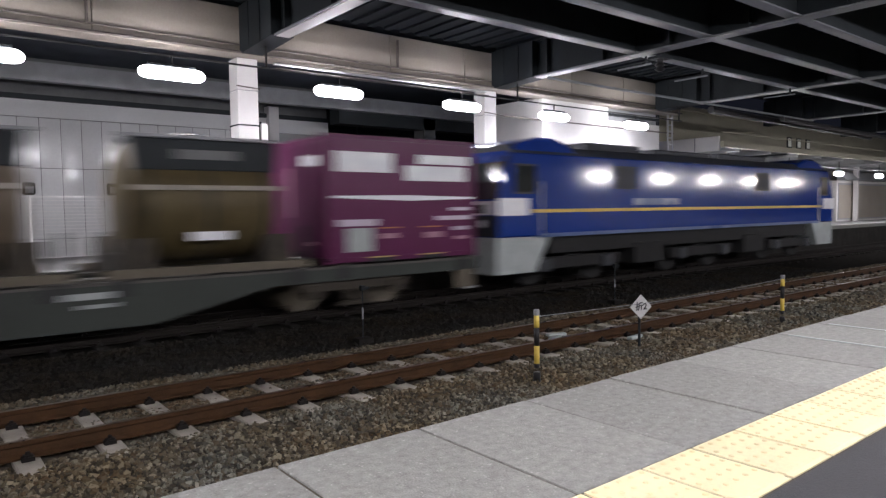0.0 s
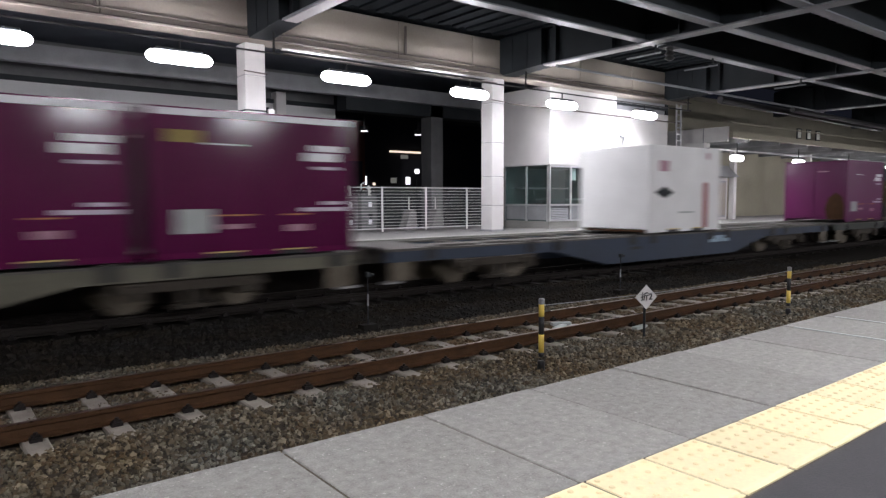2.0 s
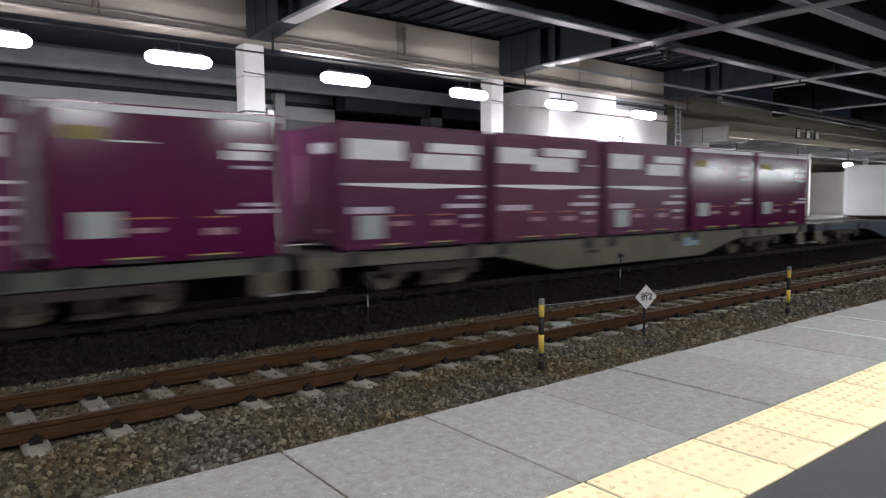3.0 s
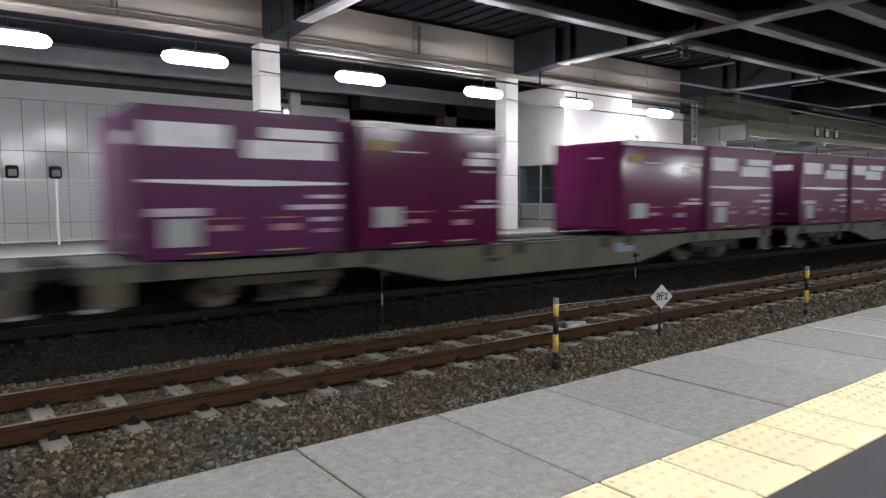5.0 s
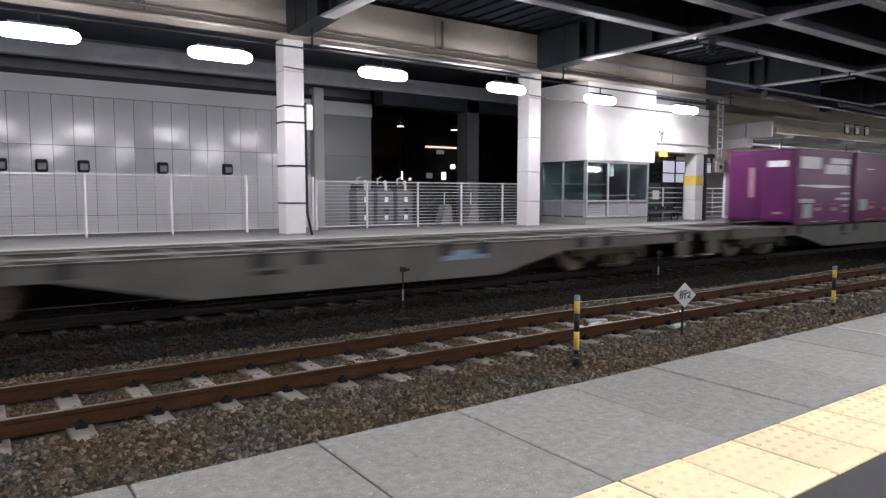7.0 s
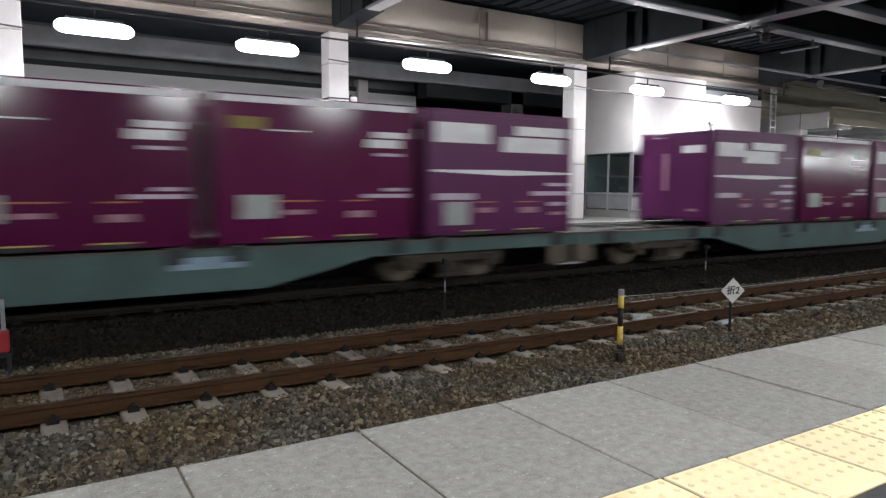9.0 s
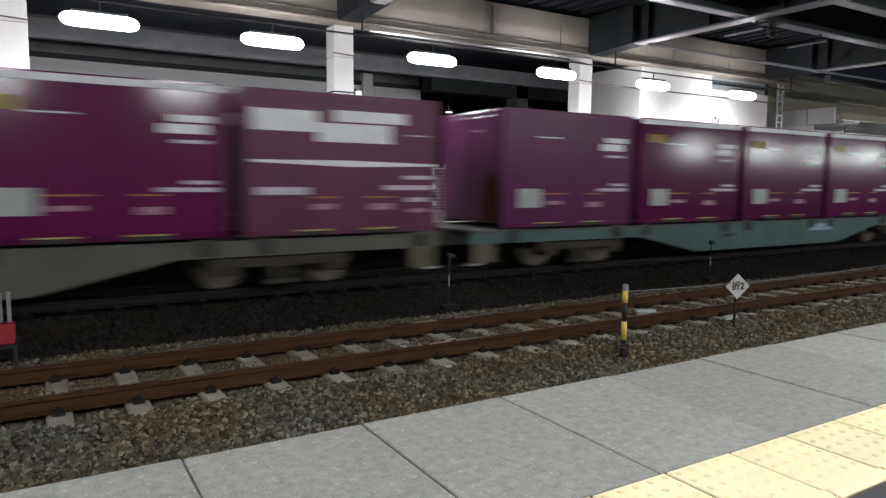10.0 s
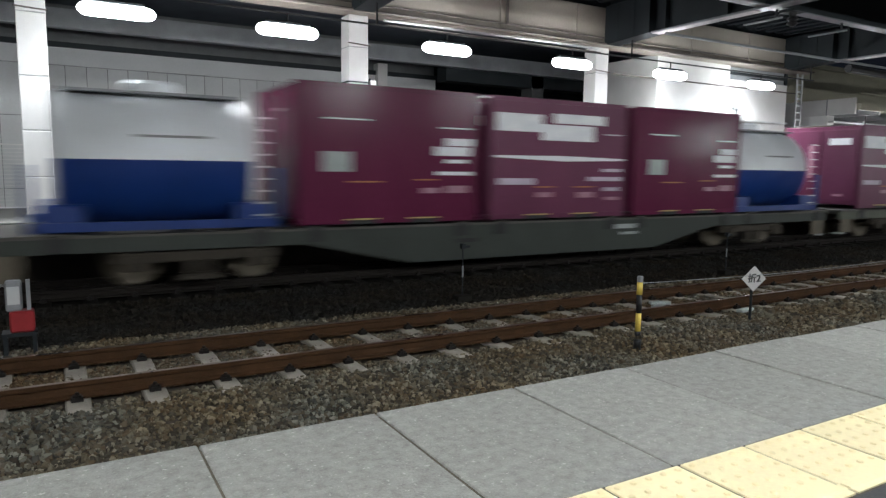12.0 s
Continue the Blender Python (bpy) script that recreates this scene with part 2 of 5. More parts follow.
def tube(bm, p, q, r, seg=10, r2=None):
    """A closed cylinder from p to q."""
    p, q = Vector(p), Vector(q)
    d = (q - p).normalized()
    a = d.orthogonal().normalized()
    b = d.cross(a)
    rings = []
    for c, rad in ((p, r), (q, r if r2 is None else r2)):
        rings.append([bm.verts.new(c + rad * (math.cos(2 * math.pi * i / seg) * a + math.sin(2 * math.pi * i / seg) * b)) for i in range(seg)])
    for i in range(seg):
        j = (i + 1) % seg
        bm.faces.new((rings[0][i], rings[0][j], rings[1][j], rings[1][i]))
    bm.faces.new(rings[0][::-1])
    bm.faces.new(rings[1])
    return bm


def prism(bm, outline, along, a, b):
    """An outline of (u, v) pushed from a to b along x, y or z."""
    def place(u, v, w):
        return {"x": (w, u, v), "y": (u, w, v), "z": (u, v, w)}[along]
    r0 = [bm.verts.new(place(u, v, a)) for u, v in outline]
    r1 = [bm.verts.new(place(u, v, b)) for u, v in outline]
    k = len(outline)
    for i in range(k):
        bm.faces.new((r0[i], r0[(i + 1) % k], r1[(i + 1) % k], r1[i]))
    bm.faces.new(r0[::-1])
    bm.faces.new(r1)
    return bm


def turned(bm, profile, axis_point, seg=28, axis="x"):
    """A body of revolution: profile of (place along the axis, radius)."""
    cx, cy, cz = axis_point
    rings = []
    for w, r in profile:
        ring = []
        for i in range(seg):
            c, s = r * math.cos(2 * math.pi * i / seg), r * math.sin(2 * math.pi * i / seg)
            ring.append(bm.verts.new((cx + w, cy + c, cz + s) if axis == "x" else (cx + c, cy + w, cz + s) if axis == "y" else (cx + c, cy + s, cz + w)))
        rings.append(ring)
    for r0, r1 in zip(rings, rings[1:]):
        for i in range(seg):
            bm.faces.new((r0[i], r0[(i + 1) % seg], r1[(i + 1) % seg], r1[i]))
    bm.faces.new(rings[0][::-1])
    bm.faces.new(rings[-1])
    return bm


def finish(bm, bevel=0.0, smooth=False):
    bmesh.ops.recalc_face_normals(bm, faces=bm.faces)
    if bevel:
        edges = [e for e in bm.edges if len(e.link_faces) == 2 and e.calc_face_angle(0) > 0.6]
        bmesh.ops.bevel(bm, geom=edges, offset=bevel, segments=1, affect="EDGES", clamp_overlap=True)
    if smooth:
        for f in bm.faces:
            f.smooth = len(f.verts) == 4
    return bm


def part(name, bm, mat, parent=None, label="", bevel=0.0, smooth=False):
    """Links a bmesh as one mesh object, under a thing where one is given."""
    finish(bm, bevel, smooth)
    me = bpy.data.meshes.new(name)
    bm.to_mesh(me)
    bm.free()
    me.materials.append(mat)
    ob = new(name, me)
    if parent:
        ob.parent = parent
    if label:
        ob["label"] = label
    return ob


def again(name, ob, parent, at, turn=0.0):
    """The same mesh once more, at another place under a thing."""
    o = new(name, ob.data)
    o.parent = parent
    o.location, o.rotation_euler = at, (0, 0, turn)
    return o


def thing(name, at=(0, 0, 0), label="", category="", group="", kind=""):
    ob = new(name)
    ob.location = at
    ob.empty_display_size = 0.2
    return tagged(ob, label, category, group, kind)

# ---- ground and tracks ----
def ground_sheet():
    bm = bmesh.new()
    box(bm, -300, 400, -60, 400, -1.2, -0.62)
    tagged(part("ground", bm, EARTH), "dark soil under and around the railway", "ground", kind="structure")


def bed_height(x, y):
    """The ballast lies higher beside and between the sleeper ends of the near track."""
    d = abs(y - NEAR_TRACK)
    ridge = 0.032 * max(0.0, min(1.0, (d - 0.86) / 0.10)) * max(0.0, min(1.0, (1.75 - d) / 0.6))
    return -0.205 + ridge + (0.012 if d < 0.2 else 0.0) + 0.018 * noise.noise((x * 1.3, y * 1.3, 0)) + 0.008 * noise.noise((x * 4.1, y * 4.1, 3))


def bed(name, y0, y1, mat, label):
    """A ballast bed as a bumpy sheet with depth."""
    bm = bmesh.new()
    xs, ys = np.arange(-14, 90.1, 0.5), np.linspace(y0, y1, int((y1 - y0) / 0.12) + 1)
    grid = [[bm.verts.new((x, y, bed_height(x, y))) for y in ys] for x in xs]
    for i in range(len(xs) - 1):
        for j in range(len(ys) - 1):
            bm.faces.new((grid[i][j], grid[i + 1][j], grid[i + 1][j + 1], grid[i][j + 1]))
    box(bm, -14, 90, y0, y1, -0.7, -0.3)
    return tagged(part(name, bm, mat), label, "ballast", kind="structure")


def rail_outline(y):
    s = [(-.061, -.152), (.061, -.152), (.061, -.135), (.012, -.115), (.008, -.05), (.032, -.038), (.032, -.004), (.026, 0), (-.026, 0), (-.032, -.004), (-.032, -.038), (-.008, -.05), (-.012, -.115), (-.061, -.135)]
    return [(y + a, b) for a, b in s]


def track(y, label, sleeper_mat, first, near, rail_mat):
    t = thing("railway_track", (0, 0, 0), label, "railway track", kind="structure")
    for s in (-1, 1):
        c = y + s * (GAUGE / 2 + 0.0325)
        rail = part("rail", prism(bmesh.new(), rail_outline(c), "x", -14, 90), rail_mat, t, "rust-brown steel rail" if near else "dark steel rail")
        part("running_surface", B((-14, 90, c - 0.027, c + 0.027, -0.001, 0.003)), RAILTOP if near else DARK_RAIL, rail, "worn rail head")
    bm = bmesh.new()
    prism(bm, [(-.12, -.33), (.12, -.33), (.10, -.158), (-.10, -.158)], "y", -1.0, 1.0)
    slp = part("sleeper", bm, sleeper_mat, t, bevel=0.012)
    slp.location = (first, y, 0)
    k0 = int((-13 - first) / 0.648)
    spots = [first + 0.648 * k for k in range(k0, int((88 - first) / 0.648))]
    for x in spots:
        if abs(x - first) > 0.01:
            again("sleeper", slp, t, (x + random.uniform(-.012, .012), y + random.uniform(-.02, .02), random.uniform(-.008, .004)), random.uniform(-.008, .008))
    bm = B((-.05, .05, -.035, .035, -.158, -.118), (-.035, .035, -.028, .028, -.118, -.10))
    tube(bm, (0, 0, -.11), (0, 0, -.075), 0.018, 6)
    fast = part("fastening", bm, CLIP, t)
    fast.location = (first, y - GAUGE / 2 - 0.0325 - 0.10, 0)
    for x in spots:
        if -3 < x < (34 if near else 22):
            for s in (-1, 1):
                for o in (-0.10, 0.10):
                    if abs(x - first) > 0.01 or s > 0 or o > 0:
                        again("fastening", fast, t, (x, y + s * (GAUGE / 2 + 0.0325) + o, 0))
    return t


def scatter_stones(name, mat, x0, x1, y0, y1, count, label, size=(0.018, 0.042), keep=None):
    """Loose broken stones with sharp corners, as one mesh."""
    rng = np.random.default_rng(7)
    x, y = x0 + (x1 - x0) * rng.random(count) ** 1.5, rng.uniform(y0, y1, count)
    if keep:
        on = keep(x, y)
        x, y = x[on], y[on]
    n = len(x)
    cube = np.array([(a, b, c) for a in (-1, 1) for b in (-1, 1) for c in (-1, 1)], float)
    quads = np.array([(0, 1, 3, 2), (4, 6, 7, 5), (0, 4, 5, 1), (2, 3, 7, 6), (0, 2, 6, 4), (1, 5, 7, 3)])
    s = size[0] + (size[1] - size[0]) * rng.random(n) ** 1.6
    v = (cube + rng.uniform(-0.55, 0.55, (n, 8, 3))) * rng.uniform(0.5, 1.0, (n, 1, 3)) * s[:, None, None]
    for i, j in ((0, 1), (0, 2), (1, 2)):
        a = rng.uniform(0, 6.28, (n, 1))
        p, q = v[:, :, i] * np.cos(a) - v[:, :, j] * np.sin(a), v[:, :, i] * np.sin(a) + v[:, :, j] * np.cos(a)
        v[:, :, i], v[:, :, j] = p, q
    z = np.array([bed_height(a, b) for a, b in zip(x.tolist(), y.tolist())]) + s * 0.2 + rng.uniform(-0.006, 0.010, n)
    v += np.stack([x, y, z], 1)[:, None, :]
    faces = (quads[None] + 8 * np.arange(n)[:, None, None]).reshape(-1, 4)
    me = bpy.data.meshes.new(name)
    me.from_pydata(v.reshape(-1, 3).tolist(), [], faces.tolist())
    me.materials.append(mat)
    return tagged(new(name, me), label, "ballast", kind="stuff")


def stone_material(name, colours, rough=0.9):
    m = bpy.data.materials.new(name)
    m.use_nodes = True
    n, l = m.node_tree.nodes, m.node_tree.links
    geo, ramp = n.new("ShaderNodeNewGeometry"), n.new("ShaderNodeValToRGB")
    l.new(geo.outputs["Random Per Island"], ramp.inputs["Fac"])
    ramp.color_ramp.interpolation = "CONSTANT"
    e = ramp.color_ramp.elements
    while len(e) < len(colours):
        e.new(0.5)
    for i, c in enumerate(colours):
        e[i].position, e[i].color = i / len(colours), (*c, 1)
    tc, no, mx = n.new("ShaderNodeTexCoord"), n.new("ShaderNodeTexNoise"), n.new("ShaderNodeMix")
    l.new(tc.outputs["Object"], no.inputs["Vector"])
    no.inputs["Scale"].default_value = 0.9
    mx.data_type, mx.blend_type = "RGBA", "MULTIPLY"
    r2 = n.new("ShaderNodeValToRGB")
    r2.color_ramp.elements[0].position, r2.color_ramp.elements[0].color = 0.35, (0.90, 0.95, 0.98, 1)
    r2.color_ramp.elements[1].position, r2.color_ramp.elements[1].color = 0.65, (0.98, 0.86, 0.70, 1)
    l.new(no.outputs["Fac"], r2.inputs["Fac"])
    mx.inputs["Factor"].default_value = 1.0
    l.new(ramp.outputs["Color"], mx.inputs["A"])
    l.new(r2.outputs["Color"], mx.inputs["B"])
    l.new(mx.outputs["Result"], n["Principled BSDF"].inputs["Base Color"])
    n["Principled BSDF"].inputs["Roughness"].default_value = rough
    n["Principled BSDF"].inputs["Specular IOR Level"].default_value = 0.1
    return m


STONE = stone_material("broken_stone", [(0.118, 0.104, 0.080), (0.168, 0.155, 0.124), (0.066, 0.060, 0.050), (0.205, 0.188, 0.152), (0.145, 0.128, 0.096), (0.265, 0.244, 0.195), (0.125, 0.098, 0.068), (0.094, 0.087, 0.073), (0.134, 0.115, 0.083)])
STONE_RUST = stone_material("rust_dusted_stone", [(0.105, 0.078, 0.052), (0.145, 0.11, 0.074), (0.085, 0.062, 0.043), (0.175, 0.14, 0.10)])
# Same stones as STONE, coloured near black for the shade over the far track.
STONE_DARK = stone_material("shade_dark_stone", [(0.024, 0.022, 0.020), (0.028, 0.026, 0.023), (0.026, 0.024, 0.0215), (0.032, 0.030, 0.027)])

ground_sheet()
bed("ballast_near", P_EDGE - 0.3, 9.0, BALLAST, "brown-grey stone ballast beside the platform")
bed("ballast_far", 9.0, Q_EDGE + 0.2, BALLAST_DARK, "ballast under the train, coloured near black for shade")
track(NEAR_TRACK, "rusty single track on concrete sleepers in ballast", SLEEPER, 0.729, True, RUST)
track(FAR_TRACK, "track under the freight train, coloured near black for shade", SLEEPER_DARK, 0.4, False, DARK_RAIL)


def clear_of_track(y_track):
    def keep(x, y):
        d = np.abs(y - y_track)
        rail = np.abs(d - GAUGE / 2 - 0.03) < 0.085
        on = np.abs(((x - 0.729) / 0.648 + 0.5) % 1 - 0.5) * 0.648 < 0.115
        return ~rail & ~(on & (d > 0.32) & (d < 0.765))
    return keep


scatter_stones("ballast_stones", STONE, -4, 9, P_EDGE - 0.05, 9.05, 96000, "loose brown and grey ballast stones", size=(0.011, 0.026), keep=clear_of_track(NEAR_TRACK))
scatter_stones("ballast_stones", STONE, 9, 34, P_EDGE - 0.05, 9.0, 38000, "loose brown and grey ballast stones", size=(0.017, 0.038), keep=clear_of_track(NEAR_TRACK))
scatter_stones("rusty_ballast_stones", STONE_RUST, -4, 22, NEAR_TRACK - GAUGE / 2, NEAR_TRACK + GAUGE / 2, 24000, "ballast stones dusted with rust between the rails", size=(0.012, 0.028), keep=clear_of_track(NEAR_TRACK))
scatter_stones("dark_ballast_stones", STONE_DARK, -2, 24, 9.0, 11.6, 12000, "ballast stones coloured near black for shade", size=(0.015, 0.034))


# ---- near platform ----
def near_platform():
    p = thing("near_platform", label="grey concrete platform with yellow tactile strip", category="platform", kind="structure")
    part("platform_body", B((-14, 90, -9, P_EDGE - 0.12, -0.7, P_Z - 0.14)), CONCRETE, p)
    part("platform_nosing", B((-14, 90, P_EDGE - 0.5, P_EDGE - 0.005, P_Z - 0.22, P_Z - 0.055)), CONCRETE, p, "concrete platform edge beam", bevel=0.01)
    part("joint_bed", B((-14, 90, TILE_Y - 0.37, P_EDGE - 0.03, P_Z - 0.14, P_Z - 0.005)), GROUT, p, "brown joint dirt")
    part("platform_asphalt", B((-14, 90, -9, TILE_Y - 0.37, P_Z - 0.14, P_Z - 0.004)), ASPHALT, p, "dark asphalt walking surface")
    slab = part("slab", B((0.0045, 0.6005, TILE_Y + 0.002, P_EDGE, P_Z - 0.05, P_Z)), CONCRETE, p, bevel=0.003)
    slab.location.x = 0.954
    for k in range(-16, 120):
        if k:
            again("slab", slab, p, (0.954 + 0.605 * k, 0, random.uniform(-.002, .002)))
    bm = B((0.0075, 0.2925, TILE_Y - 0.362, TILE_Y - 0.008, P_Z - 0.05, P_Z + 0.001))
    for i in range(5):
        for j in range(5):
            cx, cy = 0.03 + 0.06 * i, TILE_Y - 0.03 - 0.056 * j
            first = len(bm.faces)
            tube(bm, (cx, cy, P_Z), (cx, cy, P_Z + 0.006), 0.0115, 8, 0.0075)
            bm.faces.ensure_lookup_table()
            for f in bm.faces[first:]:
                f.material_index = 1
    prism(bm, [(TILE_Y - 0.343, P_Z), (TILE_Y - 0.307, P_Z), (TILE_Y - 0.313, P_Z + 0.005), (TILE_Y - 0.337, P_Z + 0.005)], "x", 0.0075, 0.2925)
    tile = part("tactile_tile", bm, YELLOW, p, "pale yellow tile with raised dots")
    tile.data.materials.append(YELLOW_DOT)
    tile.location.x = 1.571
    for k in range(-51, 130):
        if k:
            again("tactile_tile", tile, p, (1.571 + 0.3 * k, 0, random.uniform(-.0015, .0015)))
    for x in (4.57, 5.2):
        part("white_line", B((x, x + 0.028, TILE_Y + 0.05, P_EDGE - 0.08, P_Z, P_Z + 0.004)), DECAL_GREY, p, "worn white painted line")


near_platform()


def back_wall():
    tagged(part("wall_back", B((-14, 90, -9.4, -9, -0.7, 7.2)), OLIVE_WALL), "plain dark wall behind the platform", "wall", kind="structure")
    tagged(part("wall_left", B((-14.4, -14, -9.4, 25, -0.7, 7.2)), OLIVE_WALL), "plain dark wall closing the hall", "wall", kind="structure")


back_wall()


# ---- overhead structure ----
def roof_deck():
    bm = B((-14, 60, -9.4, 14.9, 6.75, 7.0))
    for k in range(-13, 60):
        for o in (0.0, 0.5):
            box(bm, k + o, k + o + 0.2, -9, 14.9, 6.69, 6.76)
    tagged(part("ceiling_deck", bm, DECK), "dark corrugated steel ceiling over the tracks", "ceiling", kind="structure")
    tagged(part("ceiling_far", B((-14, 24, 15.7, 26, 6.9, 7.1)), FAR_CEILING), "dark ceiling over the far platform", "ceiling", kind="structure")


def girder(x):
    g = thing("cross_girder", (x, 0, 0), "dark steel cross girder with lower flange toned paler for lamplight", "girder", "girders across the tracks", "structure")
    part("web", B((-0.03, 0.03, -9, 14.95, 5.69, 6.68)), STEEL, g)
    part("lower_flange", B((-0.19, 0.19, -9, 14.95, 5.655, 5.69)), FLANGE, g, "lower flange, paler grey for lamplight")
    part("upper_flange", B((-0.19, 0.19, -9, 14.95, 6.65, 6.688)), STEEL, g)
    for y in np.arange(-8, 14.5, 1.9):
        part("stiffener", B((-0.17, 0.17, y - 0.012, y + 0.012, 5.69, 6.65)), STEEL, g)
    bm = prism(bmesh.new(), [(13.35, 5.656), (15.04, 5.575), (15.04, 6.648), (13.35, 6.648)], "x", -0.26, 0.26)
    part("haunch", bm, STEEL, g, "dark boxed girder end over the column", bevel=0.01)
    for y in (13.9, 14.5):
        part("haunch_rib", B((-0.275, 0.275, y - 0.01, y + 0.01, 5.63, 6.62)), STEEL, g)
    # Added white strip paints the lamplight on this stretch of the flange.
    part("cover_plate", B((-0.14, 0.14, 10.3, 13.34, 5.638, 5.652)), WHITE, g, "white strip for the lamplit stretch of the flange")


def long_beam(y, x0, x1, z=5.70, w=0.13):
    b = thing("longitudinal_beam", (0, y, 0), "dark steel beam between cross girders with flange toned paler for lamplight", "beam", "beams along the tracks", "structure")
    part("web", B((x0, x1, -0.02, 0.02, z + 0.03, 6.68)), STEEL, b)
    part("lower_flange", B((x0, x1, -w, w, z, z + 0.03)), FLANGE, b, "lower flange, paler grey for lamplight")


GIRDERS = [-7.4, -0.3, 6.4, 14.2, 22.6, 31.0, 39.5]


def fascia():
    f = thing("fascia_beam", label="cream panelled edge beam above the far platform columns", category="beam", kind="structure")
    edges = [-14, -10.9, -7.4, -4, -0.4, 3.1, 6.4, 10.3, 12.9, 17.6, 20.4, 24.0]
    for a, b in zip(edges, edges[1:]):
        part("panel", B((a + 0.008, b - 0.008, 15.05, 15.5, SOFFIT + 0.02, 6.62)), CREAM, f, bevel=0.012)
    part("lower_ledge", B((-14, 24, 14.98, 15.56, SOFFIT - 0.06, SOFFIT + 0.02)), CREAM, f, "cream ledge under the panels", bevel=0.01)
    part("backing", B((-14, 24, 15.1, 15.66, SOFFIT + 0.03, 6.9)), STEEL, f)


def conduit(name, pts, r, mat, label, group=""):
    bm = bmesh.new()
    for p, q in zip(pts, pts[1:]):
        tube(bm, p, q, r, 8)
    tagged(part(name, bm, mat), label, "pipe", group, "structure")


roof_deck()
for gx in GIRDERS:
    girder(gx)
for a, b in zip(GIRDERS, GIRDERS[1:]):
    for by in (-6.5, -3.5, -0.5, 2.4, 4.4, 6.3, 8.2, 10.1):
        long_beam(by, a + 0.04, b - 0.04)
fascia()
conduit("conduit", [(-14, 15.02, 5.77), (24, 15.02, 5.77)], 0.022, PIPE, "brown conduit along the cream beam")
conduit("conduit", [(-14, 14.96, 5.60), (24, 14.96, 5.60)], 0.03, PIPE, "brown conduit along the cream beam")
conduit("conduit", [(6.9, 14.9, 5.42), (13.6, 14.9, 5.42)], 0.035, ALU, "pale conduit under the cream beam")
conduit("conduit", [(6.9, 14.8, 5.30), (13.6, 14.8, 5.30)], 0.02, PIPE, "thin conduit under the cream beam")
conduit("conduit", [(10.5, 15.0, 6.5), (10.5, 15.0, 5.75)], 0.035, PIPE, "brown drop conduit on the cream beam")
conduit("conduit", [(3.0, 15.0, 6.6), (3.0, 15.0, 5.75)], 0.03, PIPE, "brown drop conduit on the cream beam")
conduit("conduit", [(14.2, 13.0, 5.60), (31.0, 13.0, 5.60)], 0.04, STEEL_LIGHT, "pale pipe hung under the girders")
for sx in (14.6, 17.2, 22.4):
    arm = thing("support_arm", (sx, 10.1, 5.5), "short pale arm hung under the beam", "bracket", "arms under the beams", "structure")
    part("rod", B((-0.018, 0.018, -0.15, 0.85, -0.018, 0.018)), FLANGE, arm)
    part("hanger", B((-0.02, 0.02, -0.02, 0.02, 0.03, 0.2)), STEEL, arm)
clamp = thing("beam_clamp", (14.75, 9.8, 5.45), "dark clamp with insulator under the girder", "clamp", kind="structure")
part("plate", B((-0.22, 0.22, -0.2, 0.2, 0.14, 0.2)), STEEL, clamp)
part("insulator", turned(bmesh.new(), [(-0.16, 0.05), (-0.1, 0.13), (-0.05, 0.07), (0.0, 0.13), (0.06, 0.07), (0.14, 0.10)], (0, 0, 0), 14, "z"), BLACK, clamp)
conduit("duct", [(22.7, 13.0, 5.40), (38, 13.2, 5.30)], 0.13, BLACK, "dark cable duct under the girders")
conduit("duct", [(26, 12.0, 5.20), (38, 12.4, 5.20)], 0.10, BLACK, "dark cable duct under the girders")
conduit("elbow_pipe", [(20.02, 15.3, 3.72), (20.2, 15.3, 3.78), (20.3, 15.3, 3.95), (20.32, 15.3, 4.15), (20.1, 15.3, 4.15)], 0.045, STEEL_LIGHT, "grey pipe elbow on the bulkhead")
conduit("conduit", [(14.6, 15.33, 4.86), (24.0, 15.33, 4.86)], 0.022, PIPE, "dark cable along the booth wall")


# ---- far platform ----
def far_platform():
    p = thing("far_platform", label="pale far platform with concrete edge", category="platform", kind="structure")
    part("platform_body", B((-14, 90, Q_EDGE + 0.1, 19.0, -0.7, Q_Z - 0.08)), DARK_CONCRETE, p, "near-black side wall of the platform")
    part("platform_floor", B((-14, 90, Q_EDGE + 0.42, 19.0, Q_Z - 0.08, Q_Z)), FAR_FLOOR, p)
    part("platform_nosing", B((-14, 90, Q_EDGE, Q_EDGE + 0.415, Q_Z - 0.18, Q_Z + 0.002)), CONCRETE, p, "concrete platform edge", bevel=0.01)


def column(x, y, height=SOFFIT, bands=True, lab="white boxed column with dark straps"):
    c = thing("column", (x, y, Q_Z), lab, "column", "far platform columns", "structure")
    h = height - Q_Z - 0.06
    z = 0.0
    for k, top in enumerate((0.79, 1.68, 2.71, 3.9, h)):
        part("cladding", B((-0.25, 0.25, 0, 0.5, z + 0.006, top - 0.006)), WHITE, c, bevel=0.015)
        z = top
    part("core", B((-0.235, 0.235, 0.015, 0.485, 0, h)), STEEL_LIGHT, c)
    if bands:
        for bz in (0.77, 1.66, 2.69, 3.07):
            if bz < h:
                part("strap", B((-0.262, 0.262, -0.012, 0.512, bz, bz + 0.035)), STEEL, c, "dark metal strap")
    part("foot", B((-0.27, 0.27, -0.02, 0.52, 0.0, 0.06)), STEEL_LIGHT, c)
    return c


